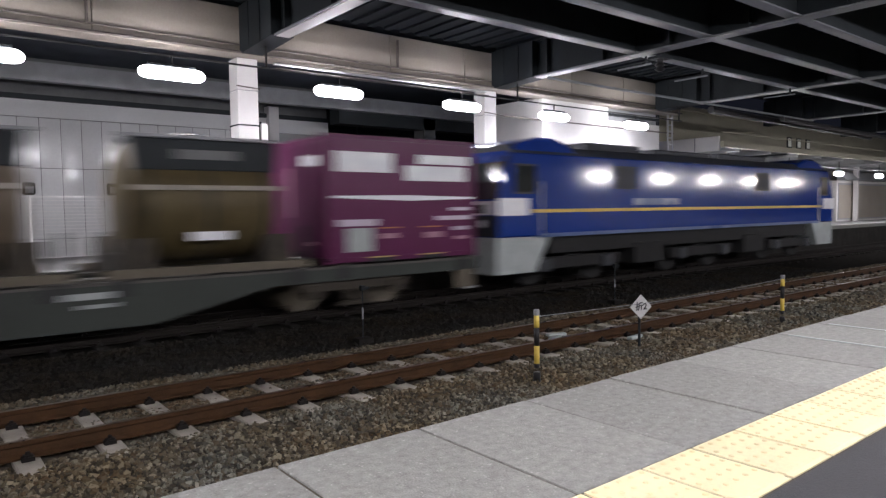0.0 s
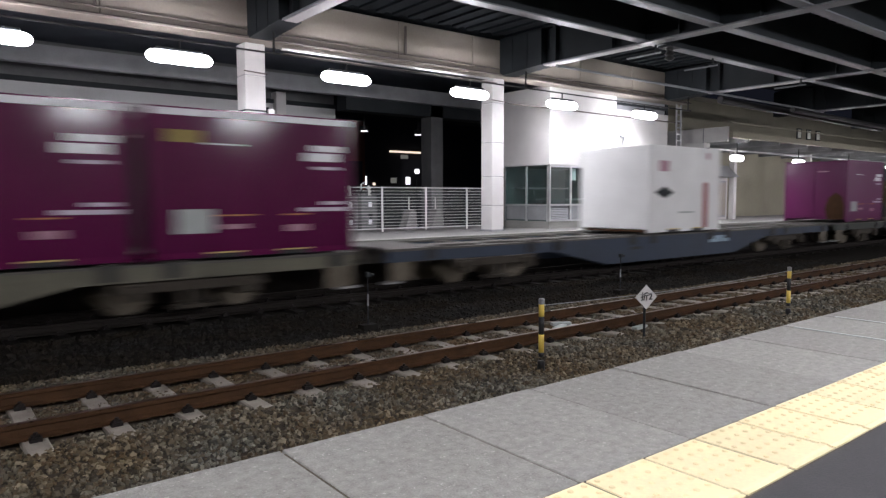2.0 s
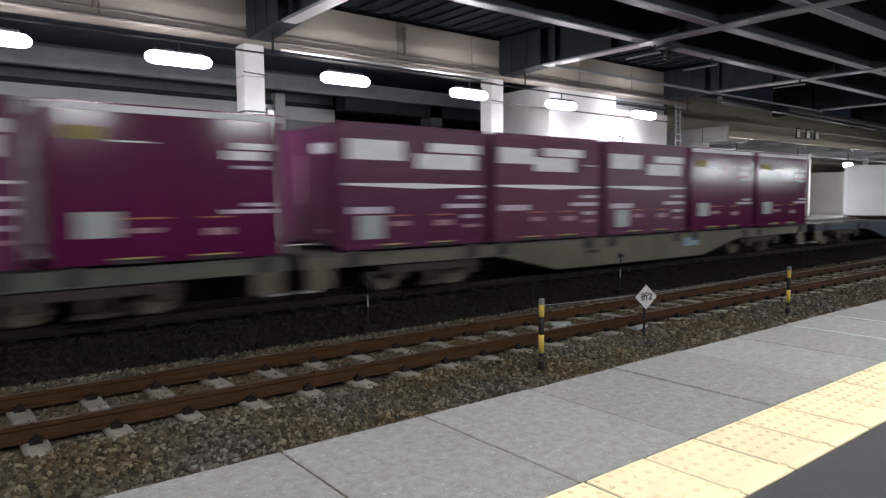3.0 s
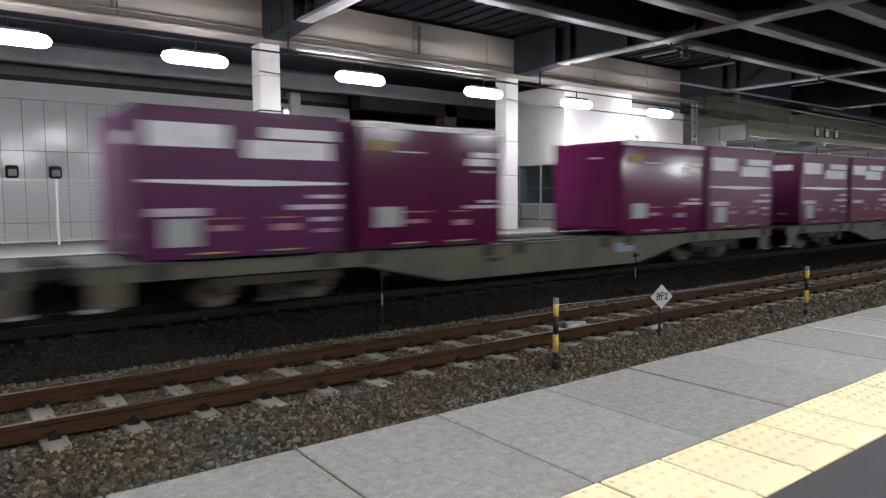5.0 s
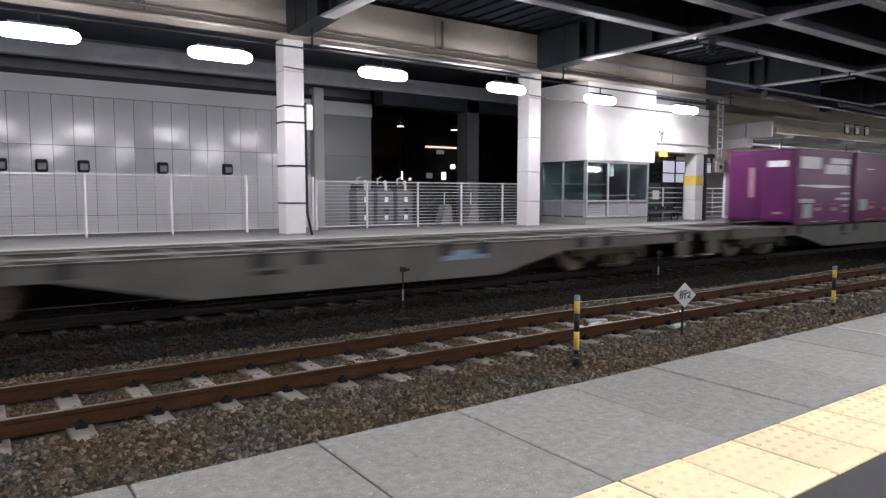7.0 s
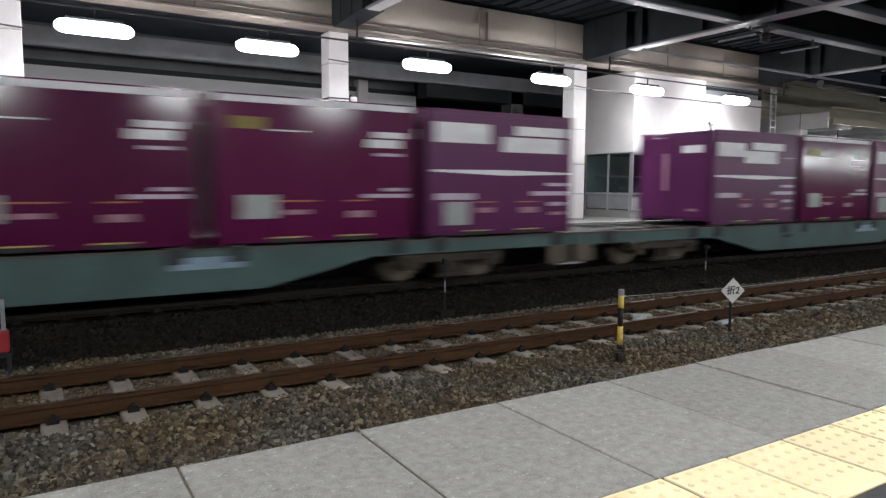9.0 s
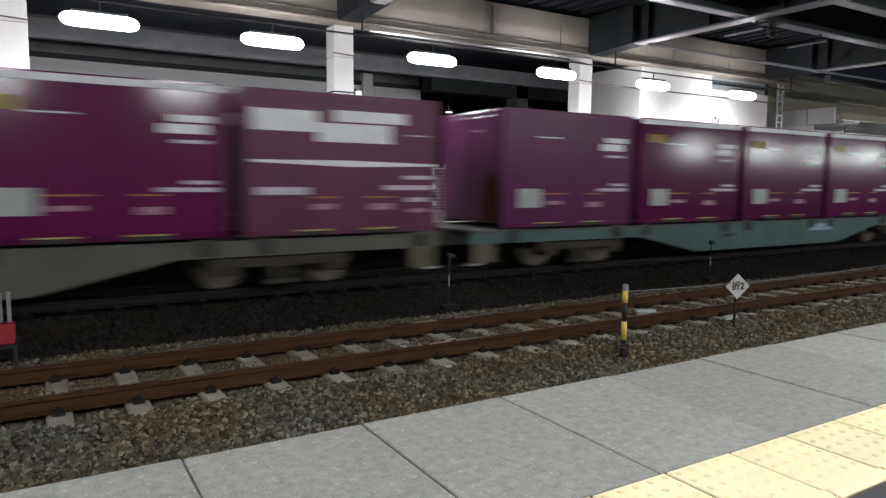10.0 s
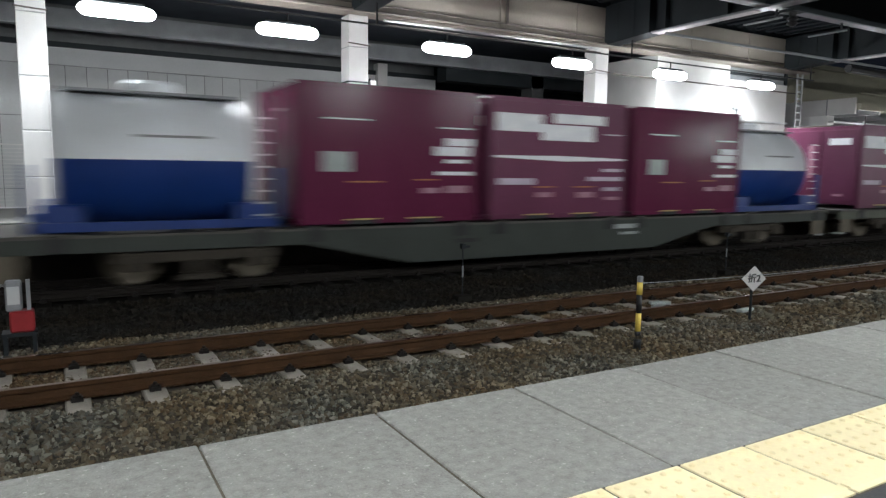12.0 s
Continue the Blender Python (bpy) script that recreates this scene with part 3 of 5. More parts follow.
far_platform()
for i, (cx, cy) in enumerate(COLUMNS[:3]):
    column(cx, cy, bands=i == 1, lab="white boxed column with dark straps" if i == 1 else "plain white boxed column")
c4 = column(*COLUMNS[3], height=3.55, bands=False, lab="white pillar with a yellow band")
part("yellow_band", B((-0.256, 0.256, -0.006, 0.506, 1.36, 1.72)), YPAINT, c4, "yellow band")
col_pipe = thing("column_pipe", (6.76, 15.42, Q_Z), "grey drain pipe and box beside the column", "pipe", kind="structure")
part("pipe", tube(tube(bmesh.new(), (0, 0, 0.5), (0, 0, 3.2), 0.03), (0.12, 0, 0.0), (0, 0, 0.55), 0.03), STEEL, col_pipe)
part("switch_box", B((-0.02, 0.14, -0.09, 0.06, 2.55, 3.15)), WHITE, col_pipe, "white metal box", bevel=0.01)
for cx, cy in COLUMNS[:3]:
    conduit("conduit", [(cx - 0.28, cy - 0.03, 4.9), (cx + 0.28, cy - 0.03, 4.87)], 0.016, PIPE, "dark cable across the column")


def fence_run(n, posts, y, top, label, thick=0.014):
    f = thing("fence", (0, y, Q_Z), label, "fence", kind="structure")
    h = top - Q_Z
    for x in posts:
        part("post", tube(bmesh.new(), (x, 0, 0), (x, 0, h + 0.02), 0.032, 10), WHITE, f)
    a, b = posts[0], posts[-1]
    for k in range(n):
        z = 0.08 + (h - 0.1) * k / (n - 1)
        part("wire", B((a, b, -0.006, 0.006, z, z + (0.03 if k in (0, n - 1) else thick))), WHITE, f)
    return f


fence_run(18, [-7.2, -5.3, -3.4, -1.5, 0.35, 2.17, 4.07, 5.93, 7.8], 17.4, 2.38, "white mesh fence along the back of the platform")
fence_run(14, [7.9, 9.5, 11.27, 12.93, 14.65, 16.3], 17.4, 2.28, "white wire fence before a dark opening")
fence_run(7, [20.62, 22.25, 23.88, 25.5, 27.1], 16.7, 2.19, "white fence behind the bench", 0.03)


def rear_wall():
    w = thing("wall_rear", label="grey panelled wall with glossy joints", category="wall", kind="structure")
    part("wall_core", B((-14, 13.7, 24.72, 25.1, -0.7, 6.9)), CABINET, w)
    for x in [1.04 + 0.6 * k for k in range(-25, 21)]:
        if x + 0.6 > 11.5:
            continue
        for z0, z1 in ((-0.6, 1.2), (1.2, 3.46), (3.46, 5.05)):
            part("panel", B((x + 0.009, x + 0.591, 24.69, 24.72, z0 + 0.010, z1 - 0.010)), PANEL, w)
    for z0, z1 in ((-0.6, 3.46), (3.46, 5.05)):
        part("end_panel", B((11.41, 13.69, 24.69, 24.72, z0 + 0.006, z1 - 0.006)), PANEL_DIM, w, "plain dim grey wall panel")
    part("cornice", B((-14, 13.7, 24.6, 24.72, 5.05, 5.62)), PANEL, w, "grey band above the panels")
    part("dark_rail", B((-14, 13.7, 24.5, 24.6, 5.58, 5.74)), STEEL, w)
    part("pilaster", B((11.0, 11.4, 24.3, 24.72, -0.6, 6.0)), WHITE, w, "white pilaster")
    part("return_wall", B((13.5, 13.7, 25.1, 30.0, -0.7, 6.9)), PANEL, w)
    for y in (17.0, 19.6, 22.2):
        b = thing("ceiling_beam", label="grey beam under the far ceiling", category="beam", kind="structure")
        part("beam_box", B((-14, 24, y, y + 0.3, *((5.78, 6.3) if y == 22.2 else (6.5, 6.9)))), STEEL_LIGHT if y == 22.2 else FAR_CEILING, b)


rear_wall()


def vent(x, z):
    v = thing("wall_vent", (x, 24.69, z), "grey hooded vent on the panelled wall", "vent", "vents on the rear wall")
    bm = prism(bmesh.new(), [(0, -0.2), (0, 0.2), (-0.16, 0.2), (-0.22, 0.12), (-0.22, -0.16)], "x", -0.17, 0.17)
    part("hood", bm, STEEL, v, "dark rounded hood", bevel=0.04)
    part("face_plate", B((-0.115, 0.115, -0.232, -0.215, -0.13, 0.08)), STEEL_LIGHT, v, "grey face plate", bevel=0.008)


for vx in (-2.6, -0.2, 0.82, 1.9, 3.07, 5.49, 7.71):
    vent(vx, 2.8)


# ---- lamps ----
def lamp_fixture(x, y, z, drop, group, size=1.32, cover=TUBE):
    f = thing("fluorescent_lamp", (x, y, z), "lit tubular platform lamp with white cover", "lamp", group)
    bm = bmesh.new()
    h = size / 2
    ends = [(0.0, 0.02), (0.012, 0.05), (0.04, 0.082), (0.085, 0.108), (0.14, 0.122), (0.2, 0.128)]
    prof = [(-h + a, r) for a, r in ends] + [(h - a, r) for a, r in ends[::-1]]
    turned(bm, prof, (0, 0, 0), 20)
    part("cover", bm, cover, f, "glowing white cover", smooth=True)
    part("housing", B((-h * 0.72, h * 0.72, -0.06, 0.06, 0.115, 0.19)), STEEL, f, "dark lamp housing", bevel=0.02)
    part("stem", tube(bmesh.new(), (0, 0, 0.19), (0, 0, drop), 0.02, 6), BLACK, f)
    return f


for lx in FAR_LAMPS:
    lamp_fixture(lx, 14.2, FAR_LAMP_Z, 0.34, "far platform lamps")
for lx in NEAR_LAMPS:
    lamp_fixture(lx, -0.4, 4.78, 1.95, "near platform lamps", cover=TUBE_NEAR)
for lx in LOW_LAMPS:
    lamp_fixture(lx, -0.3, 3.58, 0.35, "near canopy lamps", cover=TUBE_NEAR)
for lx in CANOPY_LAMPS:
    lamp_fixture(lx, 14.6, 3.56, 0.6, "far canopy lamps", 0.9)
trunk = thing("lighting_trunk", (0, 14.2, FAR_LAMP_Z + 0.34), "dark lighting trunk above the platform lamps", "trunking", kind="structure")
part("rail", B((-14, 22.8, -0.02, 0.02, 0, 0.035)), BLACK, trunk)
for gx in GIRDERS[:5]:
    part("hanger", B((gx - 0.02, gx + 0.02, -0.015, 0.015, 0.035, 0.52)), BLACK, trunk)
tagged(part("near_canopy", B((25, 60, -5, 1.6, 3.9, 4.05)), STEEL_LIGHT), "grey canopy roof over the platform", "roof", kind="structure")


# ---- booth ----
def booth():
    b = thing("platform_booth", (0, 0, Q_Z), "white booth with dark windows and louvred base", "booth")
    x0, x1, y0, y1 = 16.53, 19.68, 15.4, 17.55
    part("plinth", B((x0, x1, y0 + 0.02, y1, 0, 0.24)), CONCRETE, b, "concrete plinth")
    part("upper_wall", B((x0 - 0.03, 19.95, y0 - 0.03, y1 + 0.6, 2.12, SOFFIT - Q_Z)), WHITE, b, "plain white upper wall", bevel=0.01)
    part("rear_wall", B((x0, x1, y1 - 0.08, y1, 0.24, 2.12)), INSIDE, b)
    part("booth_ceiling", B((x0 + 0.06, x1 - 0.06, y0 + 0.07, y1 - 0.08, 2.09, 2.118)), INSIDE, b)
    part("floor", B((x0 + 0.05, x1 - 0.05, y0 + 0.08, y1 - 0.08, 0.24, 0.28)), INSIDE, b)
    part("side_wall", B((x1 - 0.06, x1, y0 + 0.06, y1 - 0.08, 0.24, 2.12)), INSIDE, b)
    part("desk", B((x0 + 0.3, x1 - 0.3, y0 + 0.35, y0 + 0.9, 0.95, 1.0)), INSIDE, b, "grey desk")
    part("head_rail", B((x0, x1, y0, y0 + 0.06, 2.05, 2.12)), ALU, b)
    part("sill_rail", B((x0, x1, y0 - 0.02, y0 + 0.06, 0.76, 0.82)), ALU, b)
    part("base_rail", B((x0, x1, y0, y0 + 0.06, 0.24, 0.29)), ALU, b)
    n = 3
    for k in range(n + 1):
        x = x0 + (x1 - x0 - 0.06) * k / n
        part("mullion", B((x, x + 0.06, y0 - 0.005, y0 + 0.055, 0.24, 2.1)), ALU, b)
    for k in range(n):
        xa, xb = x0 + (x1 - x0 - 0.06) * k / n + 0.06, x0 + (x1 - x0 - 0.06) * (k + 1) / n
        g = part("pane", B((xa, xb, y0 + 0.022, y0 + 0.03, 0.82, 2.05)), GLASS, b)
        g.visible_shadow = False
    for k in range(8):
        z = 0.3 + 0.057 * k
        bm = prism(bmesh.new(), [(y0 + 0.005, z), (y0 + 0.04, z + 0.045), (y0 + 0.046, z + 0.045), (y0 + 0.011, z)], "x", x0 + 0.06, x0 + 0.96)
        part("louvre", bm, STEEL_LIGHT, b)
    for k in (1, 2):
        xa = x0 + (x1 - x0 - 0.06) * k / n + 0.06
        part("lower_panel", B((xa, xa + 0.965, y0 + 0.012, y0 + 0.04, 0.29, 0.76)), STEEL_LIGHT, b, "grey panel under the window")
    part("inner_shelf", B((x0 + 0.4, x1 - 0.3, y1 - 0.5, y1 - 0.1, 1.35, 1.40)), STEEL_LIGHT, b, "grey shelf inside")
    part("inner_board", B((x0 + 1.15, x0 + 1.45, y0 + 0.12, y0 + 0.14, 1.62, 2.02)), DECAL_GREY, b, "pale notice behind the glass")
    part("louvre_backing", B((x0 + 0.05, x1 - 0.05, y0 + 0.047, y0 + 0.06, 0.25, 0.78)), STEEL, b)
    for k in range(3):
        y = y0 + (y1 - y0 - 0.06) * k / 2
        part("mullion", B((x0 - 0.004, x0 + 0.055, y + (0.07 if k == 0 else 0), y + (0.12 if k == 0 else 0.06), 0.24, 2.1)), ALU, b)
    for k in range(2):
        ya, yb = y0 + (y1 - y0 - 0.06) * k / 2 + (0.12 if k == 0 else 0.06), y0 + (y1 - y0 - 0.06) * (k + 1) / 2
        g = part("pane", B((x0 + 0.02, x0 + 0.028, ya, yb, 0.82, 2.05)), GLASS, b)
        g.visible_shadow = False
        part("lower_panel", B((x0 + 0.015, x0 + 0.03, ya, yb, 0.29, 0.76)), STEEL_LIGHT, b, "grey panel under the window")
        part("sill_rail", B((x0 - 0.004, x0 + 0.05, ya, yb, 0.76, 0.82)), ALU, b)
    return b


booth()


def bulkhead():
    s = thing("hanging_bulkhead", label="brightly lit white bulkhead over the platform", category="bulkhead", kind="structure")
    part("wall", B((20.0, 23.15, 15.4, 16.0, 3.45, 5.12)), WHITE, s, bevel=0.01)
    part("upper_band", B((20.0, 23.15, 15.55, 16.0, 5.12, 5.66)), STEEL_LIGHT, s, "grey band above the bulkhead")
    part("band_rail", B((20.0, 23.15, 15.42, 15.5, 5.3, 5.38)), STEEL, s)
    part("ledge", B((20.05, 23.2, 15.33, 15.4, 3.74, 3.79)), ALU, s)
    n = thing("yellow_notice", (20.4, 15.36, 3.4), "small yellow notice under the bulkhead", "sign")
    part("board", B((-0.24, 0.24, -0.02, 0.02, -0.13, 0.1)), YPAINT, n, bevel=0.005)
    for k in range(2):
        part("text_bar", B((-0.18, 0.16 - 0.1 * k, -0.025, -0.02, 0.03 - 0.07 * k, 0.05 - 0.07 * k)), BLACK, n)
    d = thing("bracket_sign", (23.65, 15.2, 2.98), "small white arrow-shaped sign on a bracket", "sign")
    part("board", prism(bmesh.new(), [(-0.26, -0.2), (0.14, -0.2), (0.14, 0.02), (0.30, 0.1), (-0.26, 0.22)], "y", -0.03, 0.03), WHITE, d, bevel=0.01)
    part("mark", B((-0.07, 0.1, -0.036, -0.03, -0.08, 0.08)), STEEL, d)
    part("arm", tube(bmesh.new(), (-0.35, 0.42, 0.1), (-0.2, 0, 0.1), 0.02, 6), STEEL_LIGHT, d)


bulkhead()


def cable_ladder():
    l = thing("cable_ladder", (23.72, 15.3, 3.3), "grey vertical cable ladder", "ladder")
    for s in (-0.15, 0.15):
        part("rail", B((s - 0.03, s + 0.03, -0.025, 0.025, 0, 2.5)), ALU, l)
    for k in range(10):
        part("rung", B((-0.12, 0.12, -0.015, 0.015, 0.1 + 0.25 * k, 0.15 + 0.25 * k)), ALU, l)
    m = thing("mast", (23.3, 15.25, Q_Z), "dark steel mast behind the pillar", "mast")
    part("shaft", B((-0.07, 0.07, 0.3, 0.44, 0, 5.6)), STEEL, m)


cable_ladder()


def far_canopy():
    c = thing("far_canopy", label="long platform canopy with white end fascia", category="canopy", kind="structure")
    part("end_fascia", B((25.35, 25.45, 14.15, 17.2, 4.16, 4.74)), WHITE, c, "white end fascia", bevel=0.01)
    for y in (15.2, 16.2):
        part("fascia_joint", B((25.335, 25.35, y - 0.02, y + 0.02, 4.16, 4.74)), STEEL_LIGHT, c)
    part("roof", B((25.45, 90, 14.15, 19.0, 4.45, 4.56)), OLIVE_WALL, c, "olive canopy roof")
    part("edge_gutter", B((25.45, 90, 14.0, 14.15, 4.30, 4.52)), OLIVE_WALL, c)
    part("lower_step", B((24.9, 25.35, 14.9, 17.2, 3.78, 4.12)), WHITE, c)
    for x in np.arange(27, 88, 2.6):
        part("rafter", B((x - 0.06, x + 0.06, 14.15, 19.0, 4.2, 4.45)), STEEL_LIGHT, c)
    for x in np.arange(30.5, 88, 7.8):
        part("post", B((x - 0.12, x + 0.12, 16.6, 16.84, Q_Z, 4.25)), WHITE, c)
    part("rail", tube(bmesh.new(), (25.5, 14.1, 4.9), (80, 14.1, 4.9), 0.03, 6), OLIVE_WALL, c)
    part("cable_tray", B((25.0, 60, 14.7, 14.9, 3.86, 3.92)), ALU, c)


def kiosk(x0, x1, y, z1, label):
    k = thing("platform_kiosk", (0, 0, Q_Z), label, "kiosk")
    part("body", B((x0, x1, y, y + 2.0, 0, z1)), WHITE, k, bevel=0.02)
    part("shutter_frame", B((x0 + 0.15, x1 - 0.15, y - 0.02, y, 0.12, z1 - 0.15)), STEEL_LIGHT, k)
    n = 5
    for j in range(n):
        z = 0.2 + (z1 - 0.45) * j / n
        part("shutter_slat", B((x0 + 0.22, x1 - 0.22, y - 0.045, y - 0.02, z, z + (z1 - 0.45) / n - 0.012)), CREAM, k)
    part("awning", prism(bmesh.new(), [(y, z1), (y, z1 + 0.55), (y - 0.55, z1 + 0.02)], "x", x0, x1), STEEL_LIGHT, k, "grey sloping awning")


far_canopy()
kiosk(26.3, 30.0, 16.7, 1.95, "closed cream kiosk with a grey awning")
kiosk(44.0, 52.5, 17.0, 2.5, "long pale shuttered kiosk under the canopy")


def bench():
    b = thing("platform_bench", (20.56, 16.1, Q_Z), "dark metal bench with separate seats", "bench")
    for k in range(4):
        s = part("seat", B((0.55 * k, 0.55 * k + 0.45, 0, 0.42, 0.40, 0.44)), BLACK, b, bevel=0.02)
        part("seat_rim", B((0.55 * k, 0.55 * k + 0.45, 0.40, 0.44, 0.442, 0.54)), BLACK, b, bevel=0.015)
    part("beam", B((-0.05, 2.15, 0.18, 0.24, 0.33, 0.39)), STEEL_LIGHT, b)
    for x in (0.2, 1.9):
        for s in (-1, 1):
            part("leg", tube(tube(bmesh.new(), (x + s * 0.04, 0.2, 0.36), (x + s * 0.22, 0.2, 0.16), 0.022, 8), (x + s * 0.22, 0.2, 0.17), (x + s * 0.16, 0.2, 0.0), 0.022, 8), BLACK, b, "dark bent tube leg")


bench()


def glazed_screen():
    g = thing("glazed_screen", (22.3, 18.9, Q_Z), "dark framed screen with pale upper panes behind the platform", "screen", kind="structure")
    for k in range(8):
        part("upright", B((0.92 * k, 0.92 * k + 0.07, 0, 0.07, 0, 2.72)), STEEL, g)
    for z in (1.50, 1.93, 2.48):
        part("crossbar", B((0, 6.51, 0.005, 0.065, z, z + 0.05)), STEEL, g)
    part("head_beam", B((-0.1, 6.6, -0.05, 0.1, 2.72, 2.9)), STEEL, g)
    for k in range(7):
        a, b = 0.92 * k + 0.07, 0.92 * k + 0.92
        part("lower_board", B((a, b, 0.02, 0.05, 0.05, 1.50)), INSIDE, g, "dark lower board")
        for z0, z1 in ((1.55, 1.93), (1.98, 2.48)):
            part("pane", B((a, b, 0.03, 0.045, z0, z1)), PALE_PANE if k >= 3 else DARK_GLASS, g)
    n = thing("fence_plate", (21.75, 16.66, 1.74), "white plate on the fence", "sign")
    part("plate", B((-0.2, 0.2, -0.01, 0.01, 0, 0.34)), WHITE, n, bevel=0.006)
    for x in (-0.12, 0.12):
        part("clip", B((x - 0.02, x + 0.02, 0.01, 0.05, 0.15, 0.19)), STEEL_LIGHT, n)


glazed_screen()


# ---- beyond the far platform ----
def night_city():
    o = thing("olive_building", (0, 0, 0), "dim olive building behind the station canopy", "building")
    part("wall", B((27, 90, 19.6, 30, -0.7, 6.9)), OLIVE_WALL, o)
    part("parapet", B((26.8, 90.2, 19.4, 30.2, 6.9, 7.1)), OLIVE_WALL, o)
    part("string_course", B((26.9, 90, 19.52, 19.6, 5.2, 5.32)), OLIVE_WALL, o)
    for x in (43.4, 44.7, 46.0):
        w = part("window", B((x - 0.3, x + 0.3, 19.55, 19.6, 5.55, 6.2)), STEEL, o)
        part("pane", B((x - 0.2, x + 0.2, 19.53, 19.55, 5.62, 6.12)), DIM_PANE, w, "dim window pane")
    r = thing("red_building", (0, 0, 0), "reddish building in the dark street", "building")
    part("wall", B((24.9, 27.6, 45, 52, -0.7, 8.0)), BRICK_RED, r)
    part("shop_front", B((25.2, 27.3, 44.9, 45, 0.2, 4.8)), NIGHT, r)
    part("cornice", B((24.8, 27.7, 44.8, 45, 7.9, 8.3)), NIGHT, r)
    d = thing("dark_building", (0, 0, 0), "dark building with few lit windows", "building")
    part("wall", B((22, 60, 46, 60, -0.7, 16)), NIGHT, d)
    part("light_strip", B((30.5, 33.6, 45.9, 45.98, 5.68, 5.82)), GLOW, d, "lit sign strip")
    part("lit_sign", B((31.6, 32.3, 45.9, 45.98, 5.2, 5.5)), DIM_PANE, d, "dim sign")
    rng = random.Random(5)
    for x, z, w, h in ((26.0, 3.1, 0.25, 0.2), (26.35, 2.95, 0.2, 0.35), (26.75, 3.05, 0.2, 0.7), (27.05, 3.25, 0.3, 0.45), (27.45, 3.2, 0.22, 0.5), (27.8, 3.05, 0.5, 0.65), (25.5, 3.2, 0.2, 0.15), (30.6, 3.2, 0.55, 0.42), (28.9, 3.0, 0.2, 0.2)):
        part("window", B((x, x + w, 45.9, 45.98, z, z + h)), GLOW if w < 0.5 else DIM_PANE if x > 30 else GLOW_WHITE, d, "lit window")
    for x, h in ((32.55, 4.9), (33.5, 5.6)):
        s = thing("street_lamp", (x, 45, -0.7), "lit street lamp in the dark street", "street lamp", "street lamps")
        part("pole", tube(bmesh.new(), (0, 0, 0), (0, 0, h), 0.06, 8), STEEL, s)
        part("head", turned(bmesh.new(), [(-0.2, 0.08), (-0.12, 0.2), (0.12, 0.2), (0.2, 0.08)], (0, 0, h - 0.05), 10), GLOW_WHITE, s, "glowing lamp head")
    part("lit_panel", B((32.1, 32.5, 45.9, 45.98, 3.1, 3.7)), GLOW_WHITE, d, "lit panel")
    for x in (15.92, 18.88):
        q = thing("downlight", (x, 26, 4.95), "small lit downlight under the dark ceiling", "lamp", "small downlights")
        part("lens", tube(bmesh.new(), (0, 0, -0.03), (0, 0, 0.0), 0.16, 12), GLOW_WHITE, q, "glowing lens")
        part("can", tube(bmesh.new(), (0, 0, 0.0), (0, 0, 0.2), 0.18, 12), BLACK, q)
        part("stem", tube(bmesh.new(), (0, 0, 0.2), (0, 0, 1.15), 0.03, 8), BLACK, q)
    tagged(part("ceiling_rear", B((13.8, 30, 23.2, 30, 6.1, 6.4)), DECK), "dark ceiling behind the far platform", "ceiling", kind="structure")
    p = thing("dark_pillar", (0, 0, 0), "dark grey pillar in the opening", "column", kind="structure")
    part("shaft", B((17.02, 17.62, 22.5, 23.2, -0.7, 6.1)), CABINET, p)
    part("beam", B((13, 24, 22.5, 23.2, 5.3, 6.1)), STEEL, p)


night_city()


def street_cabinet(x):
    c = thing("metal_cabinet", (x, 19.9, -0.7), "grey metal cabinet with white patches for reflections", "cabinet", "cabinets behind the fence")
    part("body", B((-0.32, 0.32, 0, 0.55, 0, 2.75)), CABINET, c, bevel=0.02)
    part("door", B((-0.27, 0.27, -0.02, 0, 1.2, 2.6)), CABINET, c)
    # White patches painted on for the soft reflections on the door.
    for z in (2.35, 1.75):
        part("reflector", B((-0.05, 0.09, -0.03, -0.02, z, z + 0.17)), DECAL, c, "white rectangle")
    part("insulator", turned(bmesh.new(), [(0, 0.09), (0.08, 0.05), (0.12, 0.09), (0.2, 0.05), (0.26, 0.08), (0.34, 0.03)], (0.1, 0.2, 2.75), 10, "z"), WHITE, c)
    part("hook", tube(tube(bmesh.new(), (-0.2, 0.2, 2.75), (-0.2, 0.2, 3.15), 0.025, 6), (-0.2, 0.2, 3.13), (-0.05, 0.2, 3.2), 0.025, 6), WHITE, c)
    part("top_gear", B((-0.3, 0.0, 0.05, 0.5, 2.75, 2.95)), BLACK, c, bevel=0.02)
    part("nozzle", prism(bmesh.new(), [(-0.08, 2.15), (0.12, 2.15), (0.05, 1.95), (-0.01, 1.95)], "y", -0.06, -0.02), STEEL, c)


for kx in (10.8, 11.58, 12.36):
    street_cabinet(kx)
for bx, bw in ((12.95, 0.34), (14.05, 0.38)):
    blk = thing("concrete_block", (bx, 18.3, Q_Z), "grey concrete block with a sloping side behind the fence", "block", "concrete blocks")
    part("block", prism(bmesh.new(), [(-bw, 0), (bw * 0.5, 0), (bw * 0.35, 0.62), (-bw * 0.35, 0.66)], "y", -0.2, 0.2), FAR_FLOOR, blk, bevel=0.02)
    part("rod", tube(bmesh.new(), (-0.05, 0, 0.6), (-0.05, 0, 1.05), 0.02, 8), WHITE, blk, "thin white rod")


